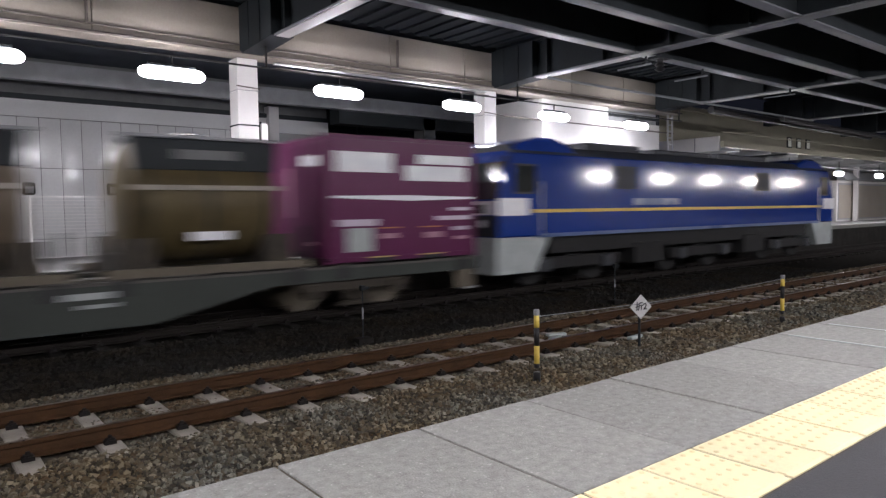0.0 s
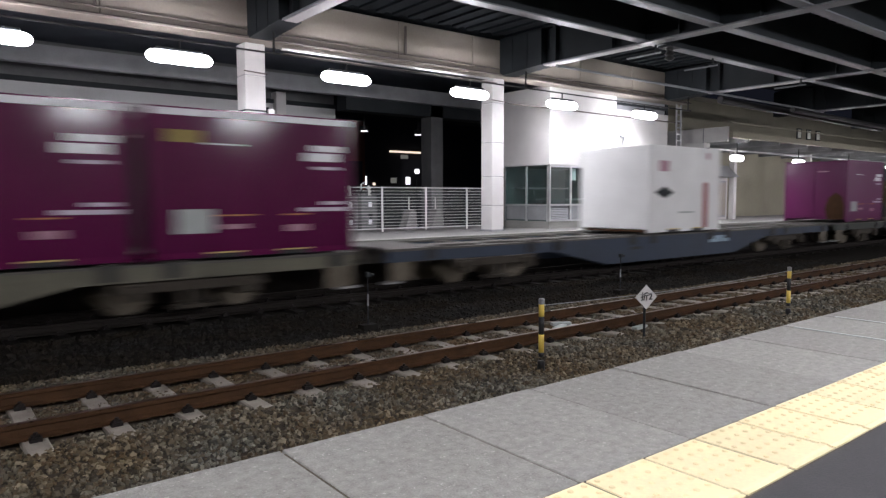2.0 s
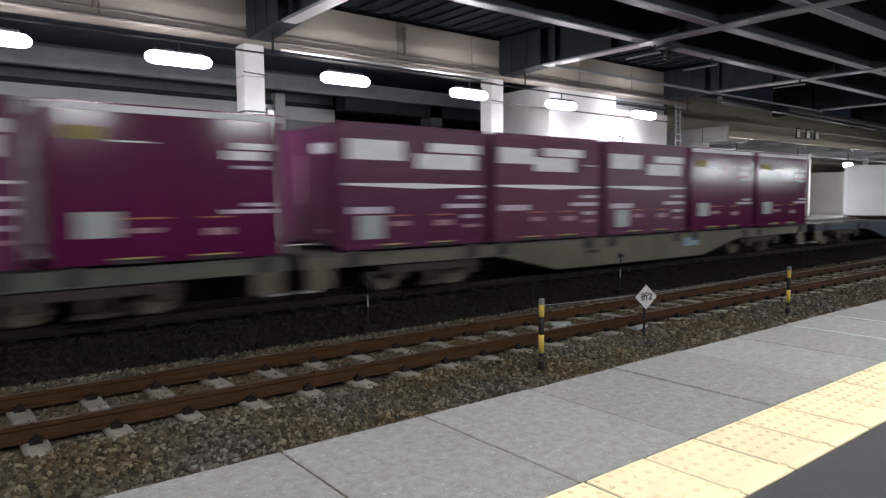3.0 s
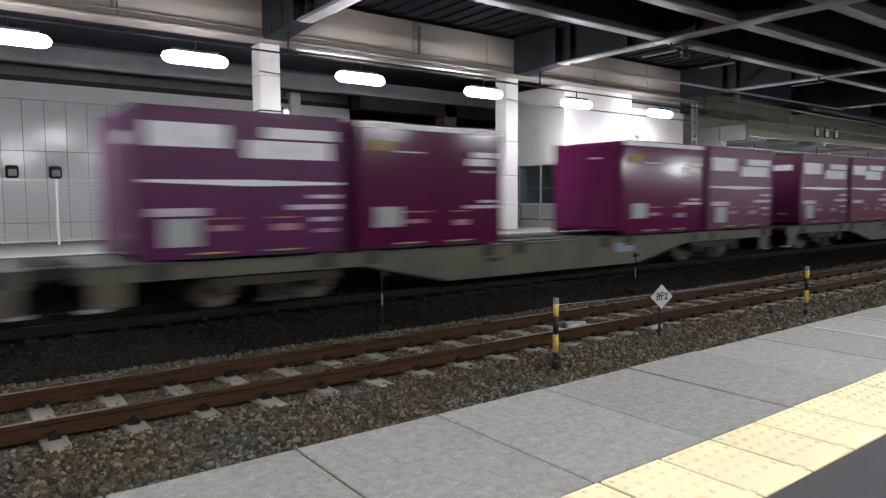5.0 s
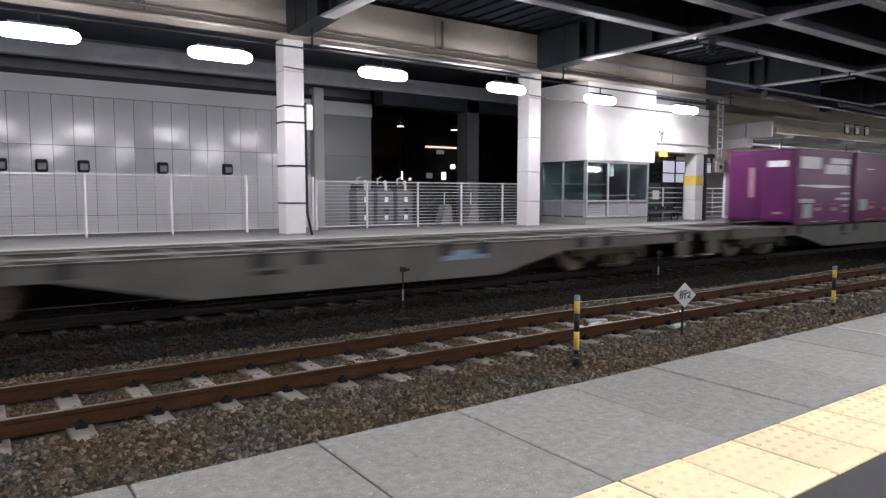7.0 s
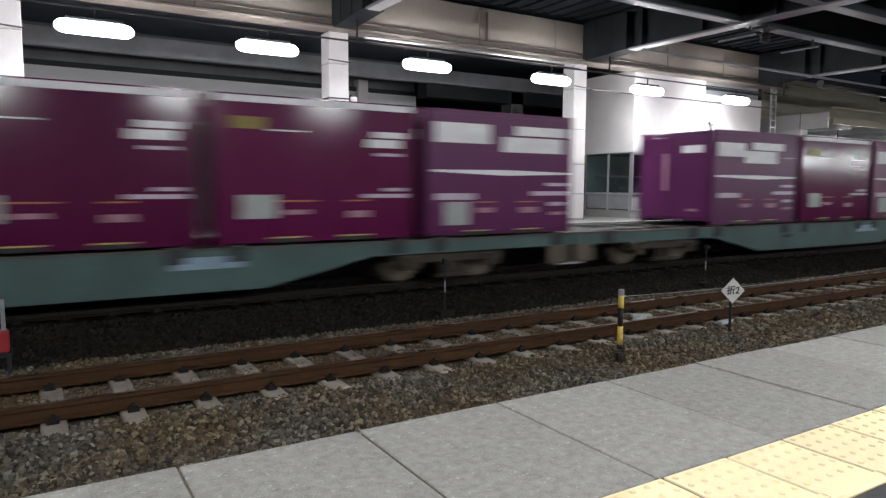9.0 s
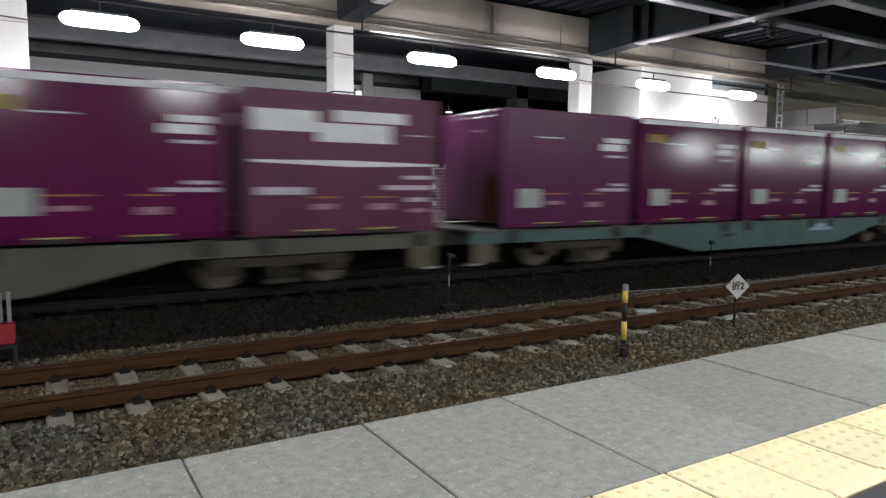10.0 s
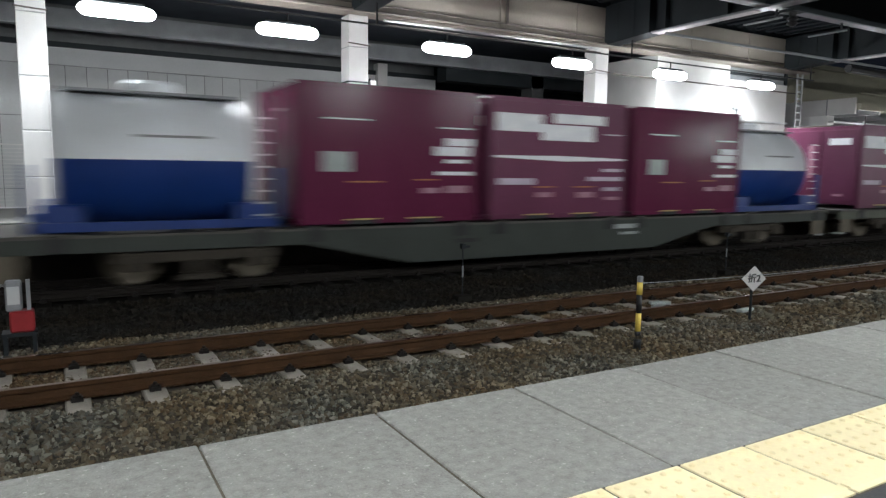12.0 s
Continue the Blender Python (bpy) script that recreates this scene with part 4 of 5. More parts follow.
# ---- trackside things ----
def striped_post(x, y, h):
    p = thing("striped_post", (x, y, -0.2), "black and yellow striped marker post", "post", "striped posts")
    part("foot", turned(bmesh.new(), [(0, 0.050), (0.10, 0.046), (0.12, 0.037)], (0, 0, 0), 12, "z"), BLACK, p, smooth=True)
    bands = [(0.17, 0.225, BLACK), (0.225, 0.45, YPAINT), (0.45, 0.675, BLACK), (0.675, h - 0.07, YPAINT)]
    for a, b, m in bands:
        part("band", tube(bmesh.new(), (0, 0, a), (0, 0, b), 0.035, 14), m, p, smooth=True)
    part("cap", turned(bmesh.new(), [(h - 0.07, 0.038), (h - 0.01, 0.038), (h, 0.03)], (0, 0, 0), 12, "z"), STEEL_LIGHT, p, "grey cap")
    part("hook", tube(bmesh.new(), (0.03, 0, h - 0.09), (0.075, 0, h - 0.09), 0.012, 6), STEEL_LIGHT, p)
    return p


striped_post(6.06, 5.76, 0.90)
striped_post(12.46, 5.70, 0.88)
striped_post(18.9, 5.66, 0.88)
bm = bmesh.new()
rope = [(6.13 + (12.42 - 6.13) * k / 16, 5.76 - 0.06 * k / 16, 0.61 - 0.05 * math.sin(math.pi * k / 16)) for k in range(17)]
for p, q in zip(rope, rope[1:]):
    tube(bm, p, q, 0.005, 6)
tagged(part("rope", bm, STEEL_LIGHT), "thin grey rope strung between striped posts", "rope")


def diamond_sign():
    s = thing("diamond_sign", (8.64, 6.08, -0.2), "white diamond trackside sign on a thin post", "sign")
    part("post", tube(bmesh.new(), (0, 0, 0), (0, 0, 0.62), 0.02, 8), STEEL, s)
    a = 0.185
    bm = bmesh.new()
    prism(bm, [(0, -a), (a, 0), (0, a), (-a, 0)], "y", -0.012, 0.0)
    plate = part("plate", bm, WHITE, s, "white diamond plate")
    plate.location = (0, -0.022, 0.645)
    plate.rotation_euler = (0, 0, radians(-22))
    f = bpy.data.curves.new("numeral", "FONT")
    f.body, f.size, f.extrude, f.align_x, f.align_y = "\u62982", 0.135, 0.002, "CENTER", "CENTER"
    f.offset = 0.003
    t = new("numeral", f)
    t.data.materials.append(BLACK)
    t.parent = plate
    t.location, t.rotation_euler = (0, -0.0155, 0), (radians(90), 0, 0)


diamond_sign()


def marker_pole(x, y, h):
    p = thing("marker_pole", (x, y, -0.2), "thin pole with a small bracket on a concrete foot", "pole", "thin poles between the tracks")
    part("foot", B((-0.14, 0.14, -0.1, 0.1, 0, 0.1)), SLEEPER_DARK, p, "dark concrete foot", bevel=0.01)
    part("lower_shaft", tube(bmesh.new(), (0, 0, 0.1), (0, 0, h * 0.55), 0.012, 8), STEEL, p)
    part("white_sleeve", tube(bmesh.new(), (0, 0, h * 0.42), (0, 0, h * 0.62), 0.014, 8), STEEL_LIGHT, p)
    part("upper_shaft", tube(bmesh.new(), (0, 0, h * 0.62), (0, 0, h), 0.012, 8), STEEL, p)
    part("bracket", B((-0.03, 0.12, -0.02, 0.02, h - 0.07, h - 0.03), (-0.035, 0.035, -0.035, 0.035, h - 0.08, h)), STEEL, p, "small bracket")


marker_pole(5.73, 9.3, 0.95)
marker_pole(12.3, 9.3, 0.9)


def signal_box():
    s = thing("trackside_signal", (-0.42, 8.8, -0.2), "small red and white trackside device on legs", "signal")
    part("stand_top", B((-0.17, 0.17, -0.12, 0.12, 0.24, 0.28)), STEEL, s)
    for x in (-0.14, 0.14):
        part("leg", B((x - 0.02, x + 0.02, -0.1, 0.1, 0, 0.24)), STEEL, s)
    part("red_housing", B((-0.09, 0.15, -0.1, 0.1, 0.28, 0.52)), RED, s, "red housing", bevel=0.02)
    part("white_head", B((-0.12, 0.04, -0.08, 0.08, 0.52, 0.86)), STEEL_LIGHT, s, "pale grey head", bevel=0.02)
    part("lens", B((-0.10, 0.02, -0.09, -0.08, 0.60, 0.80)), PANEL, s)
    part("guard", B((0.08, 0.12, -0.03, 0.03, 0.52, 0.86)), STEEL_LIGHT, s)


signal_box()
for dx, dy, a in ((8.05, 7.25, 0.3), (8.3, 7.45, -0.4), (9.05, 6.45, 0.1)):
    w = thing("white_scrap", (dx, dy, -0.15), "small white strip lying on the ballast", "scrap", "white scraps")
    w.rotation_euler.z = a
    part("strip", B((-0.17, 0.17, -0.05, 0.05, 0, 0.05)), DECAL_GREY, w, bevel=0.01)


# ---- the freight train ----
CAR, PITCH, FRONT, C_LEN, C_H, C_Z = 21.07, 3.951, 9.90, 3.70, 2.49, 0.94
MID = FACE + 1.225
# Way of the train along the track, by time.
RUN = [(0.0, 0.0), (0.5, 9.70), (1.0, 19.48), (1.5, 29.2), (2.0, 38.85), (2.5, 48.38), (3.0, 58.07), (4.0, 77.3), (5.0, 96.32), (5.5, 105.72),
       (6.0, 114.40), (6.5, 123.6), (7.0, 132.8), (7.5, 142.0), (8.0, 151.0), (8.5, 160.0), (9.0, 168.85), (9.5, 177.6), (10.0, 186.36), (10.5, 194.92),
       (11.0, 203.47), (11.5, 211.7), (12.0, 219.92)]
ROLLING = []


def rolling(ob):
    ROLLING.append((ob, ob.location.copy()))
    return ob


def decal(parent, x0, x1, z0, z1, mat=None, name="marking", y=-1.2285):
    bm = B((x0, x1, y, y + 0.004, z0, z1))
    return part(name, bm, mat or DECAL, parent)


def container_shell(c, mat, ribbed=True, marked=False):
    h, w, L = C_H, 1.225, C_LEN
    bm = B((0.03, L - 0.03, -w + 0.012, w - 0.012, 0.10, h - 0.02))
    part("body", bm, mat, c, bevel=0.02)
    for x in (0, L - 0.08):
        for y in (-w, w - 0.08):
            part("corner_post", B((x, x + 0.08, y, y + 0.08, 0.0, h)), mat, c, bevel=0.012)
    for y in (-w + 0.002, w - 0.07):
        part("top_rail", B((0.08, L - 0.08, y, y + 0.068, h - 0.09, h - 0.005)), mat, c)
        part("bottom_rail", B((0.08, L - 0.08, y, y + 0.068, 0.02, 0.12)), mat, c)
    for x in (0.92, 2.18):
        part("fork_pocket", B((x, x + 0.6, -w - 0.001, -w + 0.05, 0.015, 0.085)), BLACK, c, "dark fork pocket")
        part("pocket_edge", B((x, x + 0.6, -w - 0.004, -w - 0.001, 0.088, 0.112)), POCKET_YELLOW, c, "yellow edge of the fork pocket")
    if not ribbed:
        part("rust_streak", B((-0.006, 0.0, -1.1, 1.0, 0.03, 0.09)), RUST, c, "rusty lower edge")
        return
    for y0, y1 in ((-1.1, -0.02), (0.02, 1.1)):
        part("end_door", B((-0.002, 0.03, y0, y1, 0.18, h - 0.14)), mat, c, bevel=0.01)
    if not marked:
        part("end_marking", B((-0.008, -0.004, -0.5, -0.1, 2.02, 2.07)), DECAL_PINK, c)
        return
    part("end_marking", B((-0.008, -0.004, -0.9, -0.25, 1.9, 2.1)), DECAL, c)
    part("end_marking", B((-0.008, -0.004, 0.25, 0.38, 0.9, 1.9)), DECAL_PINK, c)
    part("end_marking", B((-0.008, -0.004, -0.75, -0.45, 0.35, 0.42)), DECAL_PINK, c)


def container_striped(mat, joined, label):
    """White panels and a stripe; on some the panels meet, on others they stand apart."""
    c = thing("freight_container", label=label, category="container", group="containers on the train")
    container_shell(c, mat, marked=True)
    if joined:
        decal(c, 0.15, 1.30, 1.80, 2.16)
        decal(c, 1.62, 3.02, 2.00, 2.20)
        decal(c, 1.30, 2.72, 1.64, 1.97)
        decal(c, 3.05, 3.55, 1.80, 1.825, DECAL_SOFT)
    else:
        up = 0.07 if mat is PURPLE else 0.0
        decal(c, 0.20, 1.50, 1.77 + up, 2.16 + up)
        decal(c, 2.15, 3.52, 1.97 + up, 2.16 + up)
        decal(c, 1.82, 3.42, 1.62 + up, 1.93 + up)
    bm = prism(bmesh.new(), [(0.12, 1.27), (1.9, 1.21), (3.62, 1.25), (3.62, 1.29), (1.9, 1.325), (0.12, 1.31)], "y", -1.2285, -1.2245)
    part("stripe", bm, DECAL, c, "white lens-shaped stripe")
    decal(c, 0.22, 1.12, 0.72, 0.85, DECAL_SOFT)
    if not joined:
        decal(c, 0.42, 1.0, 0.22, 0.68, DECAL_GREY)
    decal(c, 1.15, 1.65, 0.66, 0.685, DECAL_ORANGE)
    decal(c, 1.2, 1.6, 0.46, 0.56, DECAL_PINK)
    decal(c, 2.2, 2.75, 0.66, 0.685, DECAL_ORANGE)
    decal(c, 2.3, 2.75, 0.44, 0.56, DECAL_PINK)
    decal(c, 2.6, 3.58, 0.80, 0.89, DECAL_SOFT)
    decal(c, 3.0, 3.58, 1.00, 1.07, DECAL_SOFT)
    decal(c, 3.05, 3.5, 0.58, 0.66, DECAL_SOFT)
    decal(c, 3.1, 3.5, 0.38, 0.45, DECAL_PINK)
    return c


def container_low_marked(mat, label):
    c = thing("freight_container", label=label, category="container", group="containers on the train")
    container_shell(c, mat)
    decal(c, 0.55, 1.35, 1.86, 1.885)
    decal(c, 2.85, 3.55, 1.78, 1.805)
    decal(c, 2.95, 3.55, 1.46, 1.60)
    decal(c, 2.72, 3.50, 1.27, 1.44)
    decal(c, 2.95, 3.42, 1.13, 1.20)
    decal(c, 2.75, 3.55, 0.90, 0.97)
    decal(c, 2.95, 3.45, 0.56, 0.70, DECAL_PINK)
    decal(c, 2.45, 2.80, 0.56, 0.66, DECAL_PINK)
    decal(c, 0.48, 1.00, 0.95, 1.30, DECAL_GREY)
    decal(c, 0.95, 1.6, 0.76, 0.785, DECAL_ORANGE)
    decal(c, 2.3, 2.75, 0.80, 0.825, DECAL_ORANGE)
    return c


def container_plain(white_top, mat, label):
    c = thing("freight_container", label=label, category="container", group="containers on the train")
    container_shell(c, mat)
    if not white_top:
        patch = [(-1.12, 0.12), (-0.50, 0.10), (-0.42, 0.55), (-0.55, 0.98), (-0.80, 1.20), (-1.05, 1.02), (-1.15, 0.60)]
        part("rust_patch", prism(bmesh.new(), patch, "x", -0.008, -0.003), RUST, c, "dark rusty patch on the end door")
    if white_top:
        decal(c, 0.06, C_LEN - 0.06, C_H - 0.14, C_H - 0.03)
        decal(c, 0.28, 0.85, 1.92, 2.12, DECAL_OCHRE)
    decal(c, 0.9, 1.55, 1.90, 1.925)
    decal(c, 2.85, 3.50, 1.86, 1.97)
    decal(c, 2.72, 3.40, 1.68, 1.83)
    decal(c, 2.90, 3.42, 1.53, 1.585, DECAL_SOFT)
    decal(c, 0.42, 1.02, 0.43, 0.83, DECAL_GREY)
    decal(c, 1.05, 1.75, 0.71, 0.735, DECAL_ORANGE)
    decal(c, 1.15, 1.6, 0.49, 0.57, DECAL_PINK)
    decal(c, 2.3, 2.75, 0.71, 0.735, DECAL_ORANGE)
    decal(c, 2.35, 2.75, 0.42, 0.54, DECAL_PINK)
    decal(c, 2.65, 3.55, 0.77, 0.84, DECAL_SOFT)
    decal(c, 3.05, 3.5, 0.89, 0.95, DECAL_SOFT)
    return c


def container_white():
    c = thing("freight_container", label="white refrigerated container with red stripe and rust", category="container", group="containers on the train")
    container_shell(c, WHITE_BOX, ribbed=False)
    decal(c, 2.75, 3.0, 0.1, 1.45, RED, "stripe")
    decal(c, 2.9, 3.05, 2.15, 2.35, DECAL_PINK)
    decal(c, 0.5, 0.95, 1.75, 2.05, DECAL_PINK)
    bm = prism(bmesh.new(), [(0.3, 1.15), (0.75, 0.98), (1.2, 1.15), (0.75, 1.32)], "y", -1.2285, -1.2245)
    part("emblem", bm, STEEL, c, "dark diamond emblem")
    decal(c, 1.5, 2.2, 0.55, 0.6, DECAL_GREY)
    return c


def tank_body(c, mat):
    prof = [(0.30, 0.25), (0.33, 0.72), (0.38, 0.95), (0.48, 1.06), (2.72, 1.06), (2.82, 0.95), (2.87, 0.72), (2.90, 0.25)]
    shell = part("tank", turned(bmesh.new(), prof, (0.25, 0, 1.22), 36), mat, c, smooth=True)
    return shell


def container_tank(mat, label):
    c = thing("tank_container", label=label, category="tank", group="brown tanks on the first wagon")
    tank_body(c, mat)
    for x in (0.85, 1.85, 2.85):
        bm = turned(bmesh.new(), [(x - 0.03, 1.06), (x - 0.03, 1.075), (x + 0.03, 1.075), (x + 0.03, 1.06)], (0, 0, 1.22), 36)
        part("strap", bm, STEEL, c)
    part("manhole", turned(bmesh.new(), [(0, 0.3), (0.16, 0.3), (0.2, 0.22)], (1.85, 0, 2.24), 20, "z"), STEEL, c)
    part("walkway", B((0.7, 3.0, 0.15, 0.55, 2.24, 2.28)), STEEL_LIGHT, c)
    for x in (0.4, 2.8):
        part("saddle", prism(bmesh.new(), [(-1.1, 0.0), (1.1, 0.0), (1.0, 0.62), (0.55, 0.34), (-0.55, 0.34), (-1.0, 0.62)], "x", x, x + 0.5), UNDER, c)
    for y in (-1.18, 1.06):
        part("base_rail", B((0.1, 3.6, y, y + 0.12, 0.0, 0.14)), WHEEL, c)
    part("side_rail", B((0.55, 3.1, -1.12, -1.08, 1.40, 1.48)), SLEEPER, c, "pale side rail")
    # Dark panel in place of the dark band along the tank's upper side.
    part("side_cover", prism(bmesh.new(), [(0.62, 1.72), (3.08, 1.72), (3.14, 2.26), (0.56, 2.26)], "y", -0.94, -0.80), STEEL, c, "dark panel along the upper side", bevel=0.03)
    part("top_rail", B((0.45, 3.25, -0.92, -0.84, 2.27, 2.32)), STEEL_LIGHT, c)
    for x in (0.6, 1.8, 3.0):
        part("cover_stay", B((x, x + 0.05, -0.86, -0.3, 2.20, 2.26)), STEEL, c)
    for x in (0.15, 3.49):
        part("frame_post", B((x, x + 0.06, -1.13, -1.07, 0.14, 0.75)), STEEL, c)
    part("label_plate", B((1.5, 2.2, -1.0, -0.985, 0.55, 0.70)), DECAL, c, "white rectangle")
    part("name_plate", B((1.3, 2.35, -0.95, -0.943, 1.92, 2.08)), CABINET, c, "dim grey plate")
    return c


def container_blue_tank():
    c = thing("tank_container", label="tank container, white above and blue below", category="tank", group="white and blue tanks")
    def half(name, mat):
        bm = bmesh.new()
        n = 14
        prof = [(0.38, 0.60), (0.40, 1.00), (0.47, 1.10), (3.20, 1.10), (3.27, 1.00), (3.29, 0.60)]
        a0, a1 = (0, math.pi) if name == "upper_shell" else (math.pi, 2 * math.pi)
        rings = []
        for x, r in prof:
            rings.append([bm.verts.new((x, r * math.cos(a0 + (a1 - a0) * i / n), 1.10 + r * 0.98 * math.sin(a0 + (a1 - a0) * i / n))) for i in range(n + 1)])
        for r0, r1 in zip(rings, rings[1:]):
            for i in range(n):
                bm.faces.new((r0[i], r0[i + 1], r1[i + 1], r1[i]))
        bm.faces.new(rings[0])
        bm.faces.new(rings[-1])
        part(name, bm, mat, c, smooth=True)
    half("upper_shell", TANK_WHITE)
    half("lower_shell", BLUE)
    part("manhole", turned(bmesh.new(), [(0, 0.42), (0.2, 0.42), (0.26, 0.34)], (1.85, 0, 2.14), 20, "z"), TANK_WHITE, c)
    part("top_walkway", B((0.5, 3.2, -0.6, 0.6, 2.15, 2.19)), STEEL_LIGHT, c)
    for x in (0.15, 2.95):
        part("saddle", B((x, x + 0.6, -1.15, 1.15, 0.0, 0.42)), BLUE, c, bevel=0.03)
    for y in (-1.2, 1.08):
        part("base_rail", B((0.0, 3.7, y, y + 0.12, 0.02, 0.16)), BLUE, c)
    for x in (0.0, 3.62):
        part("corner_post", B((x, x + 0.08, -1.2, -1.12, 0.0, 1.0)), BLUE, c)
    for k in range(9):
        part("ladder_rung", B((3.3, 3.5, -1.19, -1.16, 0.2 + 0.2 * k, 0.23 + 0.2 * k)), ALU, c)
    decal(c, 1.5, 2.6, 1.45, 1.49, STEEL_LIGHT, "lettering_bar", y=-1.045)
    return c


def wheel_mesh():
    bm = turned(bmesh.new(), [(-0.05, 0.10), (-0.045, 0.16), (-0.03, 0.34), (-0.055, 0.38), (-0.055, 0.405), (0.05, 0.415), (0.055, 0.43), (0.075, 0.43), (0.075, 0.12)], (0, 0, 0), 24, "y")
    return bm


def bogie(w, x):
    """A two-axle bogie as a part of its wagon, with wheels and frames."""
    b = part("bogie_frame", B((-1.25, 1.25, -1.06, -0.94, 0.42, 0.60), (-1.25, 1.25, 0.94, 1.06, 0.42, 0.60), (-0.25, 0.25, -1.0, 1.0, 0.40, 0.68)), UNDER, w, "dusty bogie frame", bevel=0.02)
    b.location = (x, 0, 0)
    for ax in (-0.95, 0.95):
        for s in (-1, 1):
            o = part("wheel", wheel_mesh(), WHEEL, b, smooth=True)
            o.location, o.rotation_euler = (ax, s * 0.56, 0.43), (0, 0, 0 if s < 0 else math.pi)
            part("axle_box", B((ax - 0.16, ax + 0.16, s * 1.09 - 0.07, s * 1.09 + 0.07, 0.30, 0.56)), UNDER, b, bevel=0.03)
        part("axle", tube(bmesh.new(), (ax, -0.9, 0.43), (ax, 0.9, 0.43), 0.07, 10), UNDER, b)
    for s in (-0.14, 0.14):
        part("spring", tube(bmesh.new(), (s, -1.02, 0.18), (s, -1.02, 0.44), 0.09, 10), UNDER, b)
    part("spring_plank", B((-0.34, 0.34, -1.12, -0.92, 0.13, 0.19)), UNDER, b)
    return b


def wagon(colour, label):
    """A low container wagon; its front end at x = 0, the car behind it."""
    w = thing("flat_wagon", label=label, category="wagon", group="wagons of the train")
    m = WAGONS[colour]
    L = CAR - 0.75
    for s in (-1, 1):
        y = -1.16 if s < 0 else 1.04
        out = [(-L, 0.64), (-L, 0.86), (0, 0.86), (0, 0.64), (-4.9, 0.62), (-6.9, 0.18), (-L + 6.9, 0.18), (-L + 4.9, 0.62)]
        part("side_sill", prism(bmesh.new(), out, "y", y, y + 0.12), m, w, "fish-bellied side sill")
        part("sill_lip", B((-L, 0, y - 0.03, y + 0.15, 0.86, 0.90)), DECK_STEEL, w)
    for k in range(16):
        x = -0.3 - (L - 0.6) * k / 15
        part("cross_bearer", B((x - 0.10, x + 0.10, -1.15, 1.15, 0.78, 0.885)), DECK_STEEL, w)
    part("centre_sill", B((-L, 0, -0.22, 0.22, 0.55, 0.88)), DECK_STEEL, w)
    part("end_deck", B((-1.5, 0, -1.2, 1.2, 0.88, 0.915)), DECK_STEEL, w)
    part("end_deck", B((-L, -L + 1.5, -1.2, 1.2, 0.88, 0.915)), DECK_STEEL, w)
    for k in range(5):
        for o in (0.35, C_LEN - 0.35):
            x = -0.1 - PITCH * k - o
            part("lock_seat", B((x - 0.11, x + 0.11, -1.19, -0.95, 0.90, 0.936)), DECK_STEEL, w)
            part("lock_bracket", B((x - 0.13, x + 0.13, -1.20, -1.165, 0.66, 0.91)), BLACK, w, "dark lock bracket")
    if colour in ("blue", "pale", "teal"):
        part("plate", B((-8.4, -7.3, -1.166, -1.161, 0.56, 0.76)), PLATE_BLUE, w, "pale blue data plate")
    elif colour == "grey":
        part("plate", B((-7.9, -7.2, -1.166, -1.161, 0.50, 0.74)), PLATE_BLUE, w, "pale blue data plate")
    elif colour == "dark":
        part("plate", B((-8.3, -7.3, -1.166, -1.161, 0.66, 0.76)), DECAL_GREY, w, "pale data plate")
        part("plate", B((-8.0, -7.5, -1.166, -1.161, 0.52, 0.58)), DECAL_GREY, w, "pale data plate")
    part("plate", B((-12.4, -11.9, -1.166, -1.161, 0.52, 0.60)), BLACK, w, "dark slot in the sill")
    for x in (-3.1, -L + 3.1):
        bogie(w, x)
    for x, s in ((0, 1), (-L, -1)):
        part("coupler", B((min(x, x + s * 0.36), max(x, x + s * 0.36), -0.12, 0.12, 0.62, 0.86)), UNDER, w, bevel=0.03)
        part("end_step", B((x - 0.02 - (0.3 if s > 0 else 0), x + 0.02 + (0.3 if s < 0 else 0), -1.12, -0.9, 0.20, 0.24)), ALU, w, "bright step")
        xa = x - 0.62 if s > 0 else x + 0.07
        part("step_plate", B((xa, xa + 0.55, -1.14, -1.125, 0.25, 0.64)), WHEEL, w, "dusty end plate above the step")
        part("step_hanger", B((x - 0.25 * s - 0.02, x - 0.25 * s + 0.02, -1.12, -1.08, 0.24, 0.66)), UNDER, w)
    part("brake_tank", tube(bmesh.new(), (-9.5, -0.6, 0.42), (-7.9, -0.6, 0.42), 0.2, 14), UNDER, w, smooth=True)
    return w


KINDS = {
    "A": container_striped(MAROON_A, False, "maroon container with white stripe and separate white panels"),
    "P": container_striped(PURPLE, False, "purple container with white stripe and separate white panels"),
    "E": container_striped(FADED, True, "faded maroon container with white stripe and joined panels"),
    "Q": container_striped(PURPLE, True, "purple container with white stripe and joined panels"),
    "B": container_plain(True, MAROON_B, "wine-red container with white top band and ochre patch"),
    "C": container_plain(False, MAGENTA, "plain magenta container with white markings"),
    "D": container_low_marked(CONTAINER_RED, "dark wine-red container with low white markings"),
    "W": container_white(),
    "T": container_tank(TANK_BROWN, "weathered brown tank container with straps"),
    "S": container_tank(TANK_STEEL, "stained steel tank container with straps"),
    "U": container_blue_tank(),
}
BODIES = {k: wagon(k, lab) for k, lab in (
    ("grey", "dusty grey container wagon with fish-bellied sill"),
    ("blue", "slate-blue container wagon with fish-bellied sill"),
    ("teal", "weathered teal container wagon with fish-bellied sill"),
    ("dark", "dark green-grey container wagon with fish-bellied sill"),
    ("pale", "empty pale grey container wagon"),
    ("olive", "olive-grey container wagon with fish-bellied sill"))}
